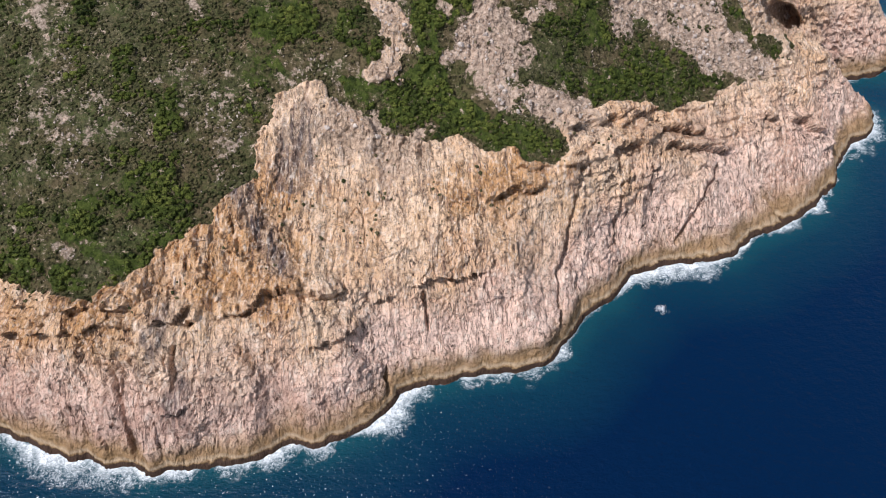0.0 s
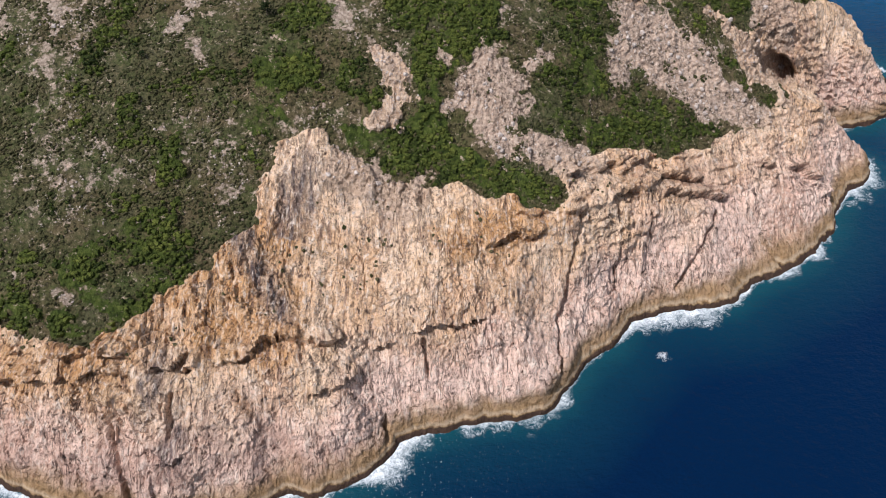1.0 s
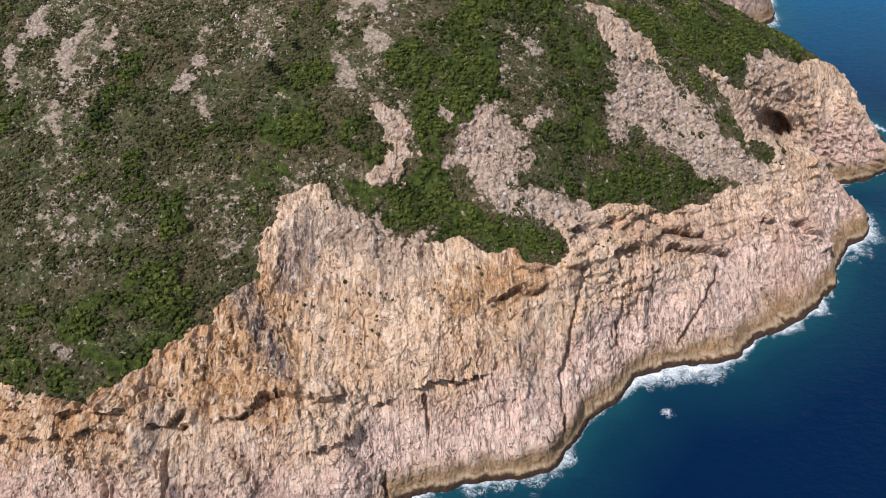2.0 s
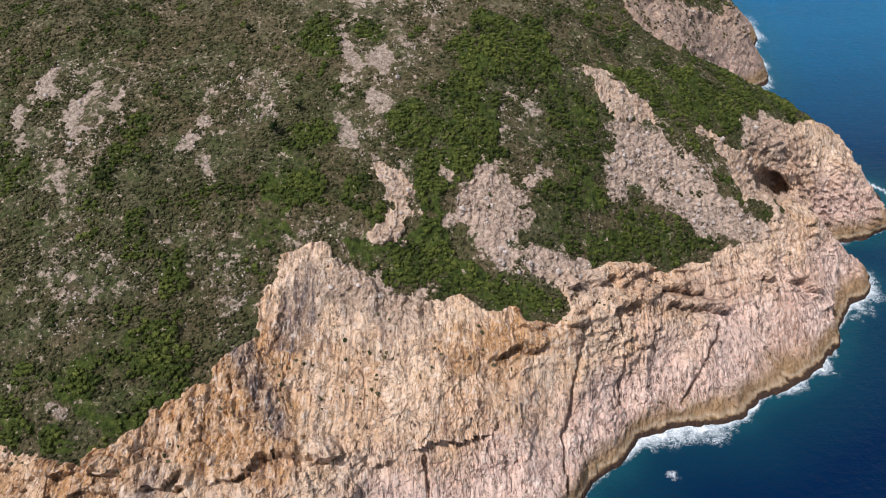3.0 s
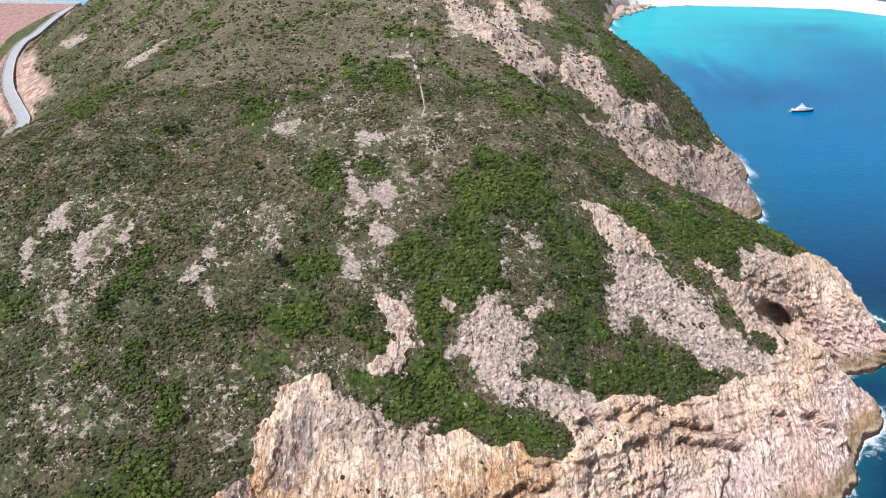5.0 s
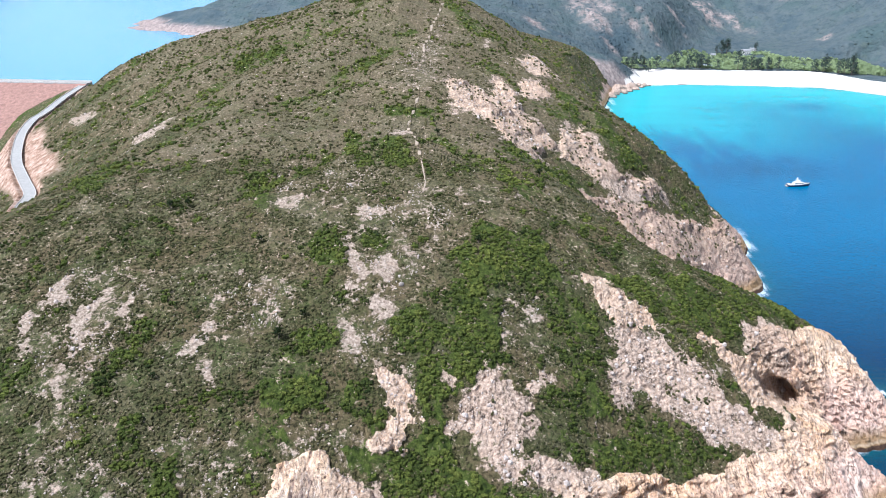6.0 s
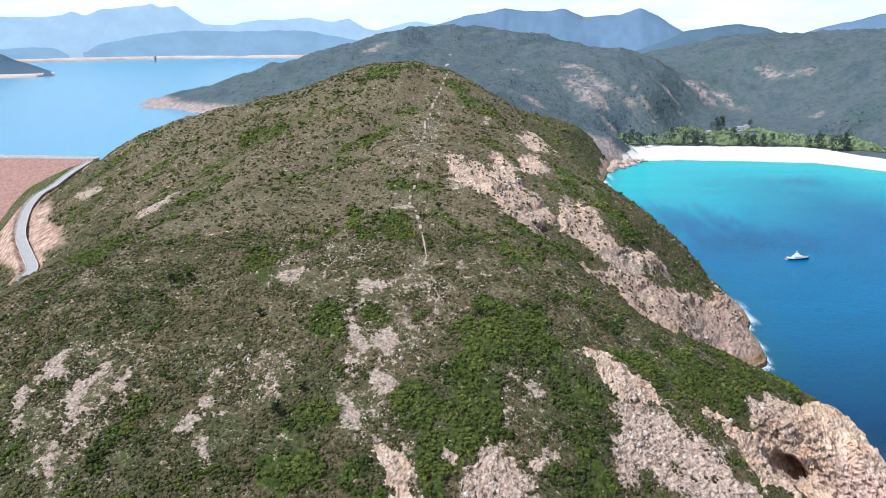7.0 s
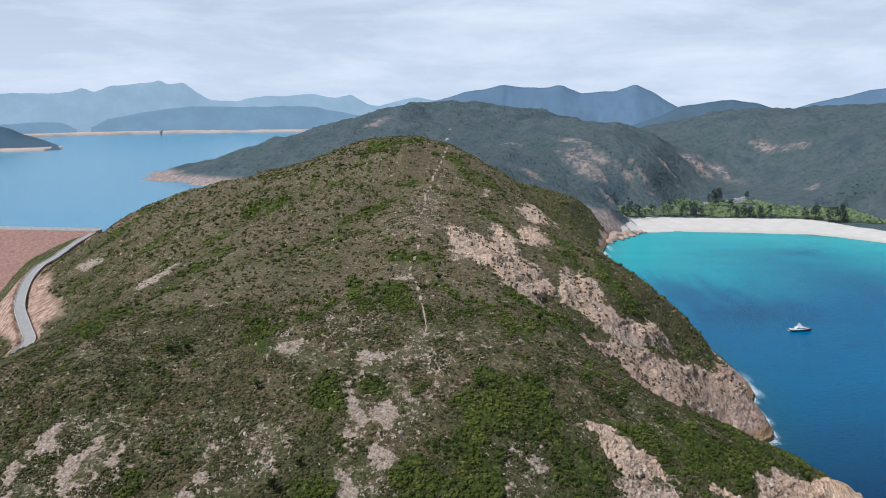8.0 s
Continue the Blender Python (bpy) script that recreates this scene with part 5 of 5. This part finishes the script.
def plant_beach():
    rng = np.random.RandomState(11)
    kinds = [beach_tree(20 + k, h) for k, h in enumerate((21.0, 26.0, 17.0))]
    spots = []
    for x in np.arange(318, 715, 6.4):
        px = x + rng.uniform(-7, 7)
        py = np.interp(px, [320, 400, 480, 560, 640, 700], [1268, 1285, 1286, 1274, 1240, 1195]) + rng.uniform(-6, 16)
        if rng.uniform() < 0.55 + 0.5 * math.sin(x / 17.0 + 1):
            spots.append((px, py))
    spots += [(545, 1440), (548, 1446), (541, 1449), (536, 1443), (530, 1452), (600, 1440)]
    for i, (px, py) in enumerate(spots):
        m = pose(px, py, ground_at(px, py), 0, 0, rng.uniform(0, 360)) @ Matrix.Scale(rng.uniform(0.85, 1.35), 4)
        if i < 3:
            kinds[i].matrix_basis = m
        else:
            t = copy_thing(kinds[rng.randint(3)], m)
            t.matrix_basis = m
    n = 5200
    x, y = rng.uniform(305, 740, n), rng.uniform(0, 1, n)
    y = np.interp(x, [320, 400, 480, 560, 640, 720], [1285, 1300, 1302, 1290, 1255, 1200]) + y * 150
    low = (land(x, y)[0] < 17) & (fbm(x, y, x * 0 + 3, 45, 3) > -0.4)
    x, y, n = x[low], y[low], int(low.sum())
    z = land(x, y)[0]
    r = rng.uniform(2.0, 4.4, n)
    v, f = leaf_clumps(rng, np.stack([x, y, z + r * 0.5], -1), r, 10, 0.5, 0.8)
    ob = new("shrubs", mesh_of("shrubs", v, f, SHRUB_LIGHT, {"tone": np.repeat(np.clip(0.5 + 0.5 * fbm(x, y, x * 0, 60, 2) + rng.uniform(-0.2, 0.2, n), 0, 1), 40)}))
    tagged(ob, "light green shrubs and grass behind the beach", "shrubs", kind="stuff")


plant_beach()


def far_woods():
    rng = np.random.RandomState(17)
    n = 22000
    x, y = rng.uniform(-420, 1150, n), 1180 + 1050 * rng.uniform(0, 1, n) ** 1.3
    p, z, d, rock, _, scars, _, _ = surface_points(x, y)
    keep = (z > 9) & (rock < 0.3) & (scars < 0.4) & (fbm(x, y, x * 0, 90, 4, 0.6) + rng.uniform(-0.3, 0.3, n) > -0.2) & ~((x < -330) & (z < 75))
    p = p[keep]
    r = rng.uniform(1.6, 3.6, len(p))
    v, f = domes(rng, p - np.stack([r * 0, r * 0, r * 0.2], -1), r, 0.34)
    tagged(new("far_woods", mesh_of("far_woods", v, f, FAR_HILL, None, True)), "woods on the hills behind the bay, tinted blue-green by painted haze", "woods", kind="stuff")

WHITE_WALL = plain("whitewashed_wall", (0.74, 0.72, 0.68), 0.8, 0, 0.8, 0.12)
GREY_ROOF = plain("grey_sheet_roof", (0.30, 0.30, 0.30), 0.7, 0, 0.5)
DARK_GLASS = plain("dark_window_glass", (0.03, 0.035, 0.04), 0.15, 0, 1.0)


def house(x, y, turn, w, d, h, label):
    top = new("house")
    part("wall", boxed(-w / 2, w / 2, -d / 2, d / 2, -3, h), WHITE_WALL, top)
    bm = bmesh.new()
    e, r = 0.7, h + 2.4
    v = [bm.verts.new(c) for c in ((-w / 2 - e, -d / 2 - e, h - 0.1), (w / 2 + e, -d / 2 - e, h - 0.1), (w / 2 + e, d / 2 + e, h - 0.1), (-w / 2 - e, d / 2 + e, h - 0.1),
                                   (-w / 2 - e, 0, r), (w / 2 + e, 0, r))]
    for f in ((0, 1, 5, 4), (2, 3, 4, 5), (0, 4, 3), (1, 2, 5), (0, 3, 2, 1)):
        bm.faces.new([v[k] for k in f])
    part("roof", bm, GREY_ROOF, top, "grey pitched roof")
    count = max(2, int(w / 4))
    for k in range(count):
        cx = -w / 2 + w * (k + 0.5) / count
        part("window", boxed(cx - 0.8, cx + 0.8, -d / 2 - 0.06, -d / 2 + 0.1, 1.0, 2.5), DARK_GLASS, top)
    top.matrix_basis = pose(x, y, ground_at(x, y), 0, 0, turn)
    return tagged(top, label, "house")


house(578, 1432, 8, 16, 9, 6.5, "white two storey house with a grey pitched roof among trees")
house(600, 1452, -6, 10, 7, 3.6, "small white outbuilding beside the trees")
house(520, 1440, 12, 9, 6, 3.4, "low pale hut at the edge of the woods")

# ---- the yacht ----
GELCOAT = plain("white_gelcoat", (0.78, 0.79, 0.80), 0.25, 0, 2.0, 0.06)
NAVY = plain("navy_hull_paint", (0.02, 0.03, 0.07), 0.3, 0, 2.0)
TEAK = plain("teak_deck", (0.50, 0.44, 0.37), 0.7, 0, 3.0)
STEEL = plain("stainless_steel", (0.6, 0.6, 0.62), 0.3, 1.0, 4.0)


def yacht():
    top = new("motor_yacht")
    bm = bmesh.new()
    rows = []
    for s in np.linspace(0, 1, 15):
        x = -10.4 + 20.8 * s
        beam = 2.7 * (1 - max(0, (s - 0.45) / 0.55) ** 2.2) * (0.92 + 0.08 * min(1, s * 5))
        deck = 1.75 + 0.95 * s ** 2
        keel = -0.7 + 0.6 * max(0, s - 0.8) * 5 * 0.5
        rows.append([bm.verts.new(c) for c in ((x, -beam, deck), (x - 0.15 * s, -beam * 0.86, 0.15), (x - 0.5 * s, 0, keel), (x - 0.15 * s, beam * 0.86, 0.15), (x, beam, deck))])
    for a, b in zip(rows, rows[1:]):
        for k in range(4):
            bm.faces.new((a[k], b[k], b[k + 1], a[k + 1]))
    bm.faces.new(rows[0])
    bmesh.ops.remove_doubles(bm, verts=bm.verts, dist=0.01)
    hull = part("hull", bm, NAVY, top, "dark navy hull")
    bm = bmesh.new()
    last = None
    for s in np.linspace(0, 0.985, 15):
        x = -10.4 + 20.8 * s
        beam = 2.7 * (1 - max(0, (s - 0.45) / 0.55) ** 2.2) * (0.92 + 0.08 * min(1, s * 5)) + 0.03
        row = [bm.verts.new((x, g * (beam * (0.965 + 0.02 * h)), z + 0.7 * s ** 2)) for g in (-1, 1) for h, z in ((0, 1.42), (1, 1.62))]
        if last:
            bm.faces.new((last[0], row[0], row[1], last[1])), bm.faces.new((last[2], last[3], row[3], row[2]))
        last = row
    part("sheer_stripe", bm, GELCOAT, hull, "white stripe below the deck edge")
    bm = bmesh.new()
    last = None
    for s in np.linspace(0, 0.97, 12):
        x = -10.4 + 20.8 * s
        beam = 2.62 * (1 - max(0, (s - 0.45) / 0.55) ** 2.2)
        row = [bm.verts.new((x, g * beam, 1.70 + 0.95 * s ** 2)) for g in (-1, 1)]
        if last:
            bm.faces.new((last[0], row[0], row[1], last[1]))
        last = row
    part("deck", bm, TEAK, top, "teak deck")
    bm = boxed(-5.2, 4.6, -2.05, 2.05, 1.7, 3.6, taper=0.28)
    cabin = part("cabin", bm, GELCOAT, top)
    for x0 in (-4.4, -2.3, -0.2, 1.9):
        for g in (-1, 1):
            part("window", boxed(x0, x0 + 1.7, g * 1.93 - 0.12, g * 1.93 + 0.12, 2.55, 3.25), DARK_GLASS, cabin)
    bm = bmesh.new()
    v = [bm.verts.new(c) for c in ((4.35, -1.6, 2.4), (4.35, 1.6, 2.4), (3.2, 1.4, 3.75), (3.2, -1.4, 3.75), (4.6, -1.6, 2.4), (4.6, 1.6, 2.4), (3.6, 1.4, 3.86), (3.6, -1.4, 3.86))]
    for f in ((4, 5, 6, 7), (0, 3, 2, 1), (0, 4, 7, 3), (1, 2, 6, 5), (2, 3, 7, 6), (0, 1, 5, 4)):
        bm.faces.new([v[k] for k in f])
    part("windscreen", bm, DARK_GLASS, cabin)
    fly = part("flybridge", boxed(-3.6, 1.4, -1.6, 1.6, 3.604, 4.3, taper=0.2), GELCOAT, top)
    part("hardtop", boxed(-3.2, 0.6, -1.4, 1.4, 5.5, 5.68, taper=0.2), GELCOAT, fly)
    for x in (-2.8, 0.3):
        for g in (-1.2, 1.2):
            part("post", tube(bmesh.new(), (x, g, 4.2), (x, g, 5.55), 0.07, 0.07), STEEL, fly)
    mast = part("mast", tube(bmesh.new(), (-1.8, 0, 5.6), (-2.3, 0, 8.4), 0.16, 0.06), GELCOAT, top)
    part("radar", boxed(-2.4, -1.4, -0.7, 0.7, 7.2, 7.45, taper=0.1), GELCOAT, mast)
    part("swim_platform", boxed(-11.7, -10.3, -2.2, 2.2, 0.35, 0.6), TEAK, top)
    part("cockpit_seat", boxed(-9.8, -8.9, -1.8, 1.8, 1.75, 2.5, taper=0.1), GELCOAT, top)
    for g in (-1, 1):
        bm = bmesh.new()
        pts = []
        for s in np.linspace(0.5, 0.98, 9):
            beam = 2.6 * (1 - max(0, (s - 0.45) / 0.55) ** 2.2)
            pts.append((-10.4 + 20.8 * s, g * beam, 2.65 + 0.95 * s ** 2))
        for a, b in zip(pts, pts[1:]):
            tube(bm, a, b, 0.05, 0.05, 5)
        for p in pts[::2]:
            tube(bm, (p[0], p[1], p[2] - 0.95), p, 0.04, 0.04, 5)
        part("bow_rail", bm, STEEL, top)
    top.matrix_basis = pose(324, 637, 0.0, 0, 0, 3)
    return tagged(top, "motor yacht with navy hull and white cabin in the bay", "yacht")


yacht()

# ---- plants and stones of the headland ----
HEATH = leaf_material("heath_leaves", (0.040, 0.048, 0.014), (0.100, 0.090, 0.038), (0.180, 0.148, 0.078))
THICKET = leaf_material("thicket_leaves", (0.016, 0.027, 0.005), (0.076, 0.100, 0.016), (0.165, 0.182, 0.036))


def surface_points(x, y):
    """Points of the built ground nearest to places on the plan, with what covers them."""
    p = np.zeros((len(x), 3))
    info = np.zeros((7, len(x)))
    for xs, ys, pts, about in SHEETS[::-1]:
        m = (x > xs[0]) & (x < xs[-1]) & (y > ys[0]) & (y < ys[-1])
        i = np.rint((x[m] - xs[0]) / (xs[1] - xs[0])).astype(int)
        j = np.rint((y[m] - ys[0]) / (ys[1] - ys[0])).astype(int)
        k = np.minimum(j, len(ys) - 1) * len(xs) + np.minimum(i, len(xs) - 1)
        p[m] = pts[k]
        info[:, m] = np.array([a[k] for a in about])
    return (p, *info)


def plants():
    rng = np.random.RandomState(3)
    near = [rng.uniform(-190, 230, 185000), rng.uniform(105, 330, 185000)]
    mid = [rng.uniform(-420, 215, 80000), rng.uniform(330, 700, 80000)]
    back = [rng.uniform(-60, 262, 14000), rng.uniform(680, 1112, 14000)]
    x, y = np.concatenate([near[0], mid[0], back[0]]), np.concatenate([near[1], mid[1], back[1]])
    far = np.arange(len(x)) >= len(near[0])
    p, z, d, rock, lush, bare, rubble, trail = surface_points(x, y)
    zero = np.zeros_like(x)
    clump = fbm(x, y, zero + 5, 9, 4, 0.65)
    broad = fbm(x, y, zero + 15, 60, 3)
    here = (z > 12) & (rock < 0.6) & (trail < 0.3)
    u = rng.uniform(0, 1, len(x))
    thick = here & (lush + 2.0 * clump - 0.7 * np.maximum(bare, rubble) > 0.56) & (u < 0.42)
    thick |= here & (1.6 * clump + 0.8 * broad > 0.40) & (bare < 0.3) & (rubble < 0.3) & (u < 0.10)
    lone = fbm(x, y, zero + 71, 5, 2) + 0.6 * broad
    thick |= here & far & (y < 700) & (lone > 0.34) & (bare < 0.4) & (u < 0.10)
    open_ = here & ~thick & (u < 0.40 + 1.0 * clump) & (bare < 0.50 + 2.0 * clump) & (rubble < 0.40 + 1.7 * clump)
    open_ |= (rock > 0.6) & ((z > 34) & (y < 250) & (clump + 0.5 * broad > 0.2) & (u < 0.05) | (y > 340) & (z > 24) & (clump > -0.06) & (u < 0.45))
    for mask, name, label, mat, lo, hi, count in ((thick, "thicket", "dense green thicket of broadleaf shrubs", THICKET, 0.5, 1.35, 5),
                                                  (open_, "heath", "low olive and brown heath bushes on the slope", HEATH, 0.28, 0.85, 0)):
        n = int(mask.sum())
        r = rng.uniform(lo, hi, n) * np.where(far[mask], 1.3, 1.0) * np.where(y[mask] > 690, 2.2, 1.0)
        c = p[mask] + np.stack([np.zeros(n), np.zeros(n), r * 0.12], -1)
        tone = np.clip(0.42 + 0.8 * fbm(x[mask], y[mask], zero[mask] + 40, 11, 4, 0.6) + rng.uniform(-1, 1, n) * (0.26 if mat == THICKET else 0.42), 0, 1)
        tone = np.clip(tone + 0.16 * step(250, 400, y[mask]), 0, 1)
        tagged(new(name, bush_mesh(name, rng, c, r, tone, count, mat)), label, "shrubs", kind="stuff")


plants()

DIRT = plain("trodden_dirt", (0.36, 0.285, 0.21), 0.95, 0, 1.5)


def footpath(points, width, label):
    pts = np.array(points, float)
    t = np.linspace(0, len(pts) - 1, 40 * len(pts))
    x, y = np.interp(t, range(len(pts)), pts[:, 0]), np.interp(t, range(len(pts)), pts[:, 1])
    zero = np.zeros_like(x)
    w = width * (0.55 + 0.45 * fbm(x, y, zero + 4, 7, 3))
    rows = []
    for side in (-1, -0.4, 0.4, 1):
        q = surface_points(x + side * w / 2, y)[0]
        q[:, 2] += 0.5 if abs(side) < 0.9 else -0.1
        rows.append(q)
    v = np.concatenate(rows)
    i = np.arange(len(v)).reshape(4, -1)
    quads = np.stack([i[:-1, :-1], i[1:, :-1], i[1:, 1:], i[:-1, 1:]], -1).reshape(-1, 4)
    tagged(new("footpath", mesh_of("footpath", v, quads, DIRT, None, True)), label, "footpath", kind="structure")


footpath(TRAIL, 1.1, "worn dirt footpath climbing the ridge")
footpath(FAR_TRAIL, 3.4, "pale dirt footpath on the far hill")


def stone_material():
    n = Nodes("pale_boulder")
    a = n.noise(0.9, 7, 0.7)
    c = n.ramp(a, (0.34, (0.24, 0.19, 0.16)), (0.48, (0.42, 0.35, 0.30)), (0.62, (0.56, 0.49, 0.43)))
    return n.surface(c, 0.9, n.bump(n.noise(3, 5), 0.6, 0.15), spec=0.2)


STONE = stone_material()


def stone_shape(rng):
    bm = bmesh.new()
    bmesh.ops.create_icosphere(bm, subdivisions=1, radius=1.0)
    for v in bm.verts:
        v.co *= rng.uniform(0.65, 1.2)
    for _ in range(4):
        cut = Vector((rng.normal(), rng.normal(), rng.normal())).normalized()
        for v in bm.verts:
            over = v.co.dot(cut) - 0.62
            if over > 0:
                v.co -= cut * over
    return bm


def stones():
    rng = np.random.RandomState(8)
    shapes = []
    for k in range(6):
        bm = stone_shape(rng)
        bm.verts.ensure_lookup_table()
        shapes.append((np.array([v.co[:] for v in bm.verts]), np.array([[v.index for v in f.verts] for f in bm.faces])))
        bm.free()
    x = np.concatenate([rng.uniform(-160, 215, 60000), rng.uniform(-300, 190, 26000)])
    y = np.concatenate([rng.uniform(115, 330, 60000), rng.uniform(330, 620, 26000)])
    far = np.arange(len(x)) >= 60000
    p, z, d, rock, lush, bare, rubble, trail = surface_points(x, y)
    clump = fbm(x, y, x * 0 + 61, 12, 4, 0.6)
    u = rng.uniform(0, 1, len(x))
    keep = (z > 14) & (lush < 0.4) & (trail < 0.4) & (u < 0.75 * np.clip(np.maximum(rubble, 0.4 * bare * (1 - rock)) + 2.0 * clump, 0, 1) * (np.maximum(rubble, bare) > 0.3) + (1 - rock) * np.clip(0.02 + 0.35 * clump, 0, 0.13))
    p, far, loose = p[keep], far[keep], np.maximum(rubble, bare)[keep]
    n = len(p)
    r = 0.14 + 0.55 * rng.beta(1.0, 5.0, n) * (1 + 1.1 * loose) + 0.10 * far
    order = np.argsort(-r)
    singles, rest = order[:140], order[140:]
    pick = rng.randint(6, size=n)

    def turned(i):
        q = Euler(rng.uniform(0, 6.28, 3)).to_matrix()
        return np.array(q) * np.array([1.0, 0.75, 0.8])[None]
    verts, faces, base = [], [], 0
    for i in rest:
        sv, sf = shapes[pick[i]]
        verts.append(sv @ turned(i).T * r[i] + p[i] + (0, 0, r[i] * 0.25))
        faces.append(sf + base)
        base += len(sv)
    ob = new("rubble", mesh_of("rubble", np.concatenate(verts), np.concatenate(faces), STONE))
    tagged(ob, "pale angular stones strewn over the slopes", "stones", kind="stuff")
    meshes = [mesh_of("boulder", sv, sf, STONE) for sv, sf in shapes]
    for i in singles:
        ob = new("boulder", meshes[pick[i]])
        ob.matrix_basis = pose(*(p[i] + (0, 0, r[i] * 0.35)), *rng.uniform(0, 360, 3)) @ Matrix.Diagonal((r[i] * 1.6, r[i] * 1.2, r[i] * 1.3, 1))
        tagged(ob, "pale weathered boulder lying on the scrub slope", "boulder", "boulders on the slope")


stones()

far_woods()


def sea_rocks():
    rng = np.random.RandomState(23)
    n = Nodes("wet_tan_rock")
    a = n.noise(0.35, 7, 0.7)
    col = n.ramp(a, (0.35, (0.20, 0.14, 0.10)), (0.6, (0.45, 0.34, 0.27)))
    col = n.mix(n.ramp(n.math("DIVIDE", n.height(), 3.0), (0.15, 0.9), (0.5, 0.0)), col, (0.05, 0.035, 0.03))
    tan = n.surface(col, 0.85, n.bump(a, 0.6, 0.6), spec=0.3)
    spots = [(262, 1108, 8), (270, 1122, 10), (281, 1130, 8), (292, 1140, 9), (300, 1150, 7), (308, 1158, 6), (318, 1158, 5), (296, 1128, 5),
             (283, 1112, 5), (272, 1100, 6), (254, 1090, 8), (246, 1068, 7), (326, 1160, 3.5), (310, 1146, 4), (690, 1058, 5), (702, 1050, 6), (712, 1040, 5)]
    for x, y, r in spots:
        r = r * 1.4 if x < 320 else r
        bm = bmesh.new()
        bmesh.ops.create_icosphere(bm, subdivisions=2, radius=1.0)
        for v in bm.verts:
            v.co *= 1 + 0.28 * noise.noise(v.co * 1.7 + Vector((x, y, 0)))
        for _ in range(5):
            cut = Vector((rng.normal(), rng.normal(), abs(rng.normal()))).normalized()
            for v in bm.verts:
                over = v.co.dot(cut) - 0.66
                if over > 0:
                    v.co -= cut * over
        ob = part("sea_rock", bm, tan)
        ob.matrix_basis = pose(x, y, 0.1 * r, 0, 0, rng.uniform(0, 360)) @ Matrix.Diagonal((r, r * 0.8, r * 0.62, 1))
        tagged(ob, "tan sea rock with a dark wet foot in shallow water", "rock", "rocks at the ends of the beach")


sea_rocks()


def slope_tree(x, y, tall, seed):
    """A small round-headed tree standing out of the scrub."""
    rng = np.random.RandomState(seed)
    top = new("small_tree")
    bm = bmesh.new()
    tube(bm, (0, 0, -0.6), (0.1, 0, tall * 0.45), 0.14, 0.09)
    for k in range(5):
        a = k * 1.26 + rng.uniform(-0.3, 0.3)
        tube(bm, (0.08, 0, tall * 0.35), (math.cos(a) * tall * 0.28, math.sin(a) * tall * 0.28, tall * 0.68), 0.07, 0.03, 5)
    part("trunk", bm, BARK, top)
    n = 26
    d = rng.normal(size=(n, 3))
    d /= np.linalg.norm(d, axis=1, keepdims=True)
    c = d * rng.uniform(0.15, 0.36, (n, 1)) * tall * np.array([1, 1, 0.75]) + np.array([0, 0, tall * 0.66])
    v, f = leaf_clumps(rng, c, np.full(n, tall * 0.13), 10, 0.5, 1.0, -0.7)
    crown = new("crown", mesh_of("crown", v, f, TREE_LEAVES, {"tone": np.repeat(rng.uniform(0, 1, n), 40)}))
    crown.parent = top
    top.matrix_basis = pose(x, y, float(surface_points(np.array([x], float), np.array([y], float))[0][0, 2]), 0, 0, rng.uniform(0, 360))
    return tagged(top, "small dark round-headed tree among the scrub", "tree", "trees on the slope")


TREE_LEAVES = leaf_material("dark_tree_leaves", (0.010, 0.020, 0.006), (0.022, 0.038, 0.010), (0.045, 0.066, 0.016))
for place in ((-55, 217, 5.2), (-48, 226, 3.4), (-112, 286, 4.0), (-106, 289, 3.2), (-2, 350, 4.2), (44, 321, 4.0), (-92, 200, 3.0), (14, 262, 3.6), (-70, 262, 3.2)):
    slope_tree(*place, seed=int(place[1]))


def intake_tower():
    top = new("intake_tower")
    part("shaft", tube(bmesh.new(), (0, 0, -20), (0, 0, 14), 6, 6, 14), CONCRETE, top)
    part("gallery", tube(bmesh.new(), (0, 0, 14), (0, 0, 22), 9, 9, 14), PARAPET, top)
    part("roof", tube(bmesh.new(), (0, 0, 22), (0, 0, 26), 9.6, 2, 14), GREY_ROOF, top)
    top.matrix_basis = pose(-1440, 3780, 55)
    return tagged(top, "grey concrete intake tower standing in the reservoir", "tower")


intake_tower()
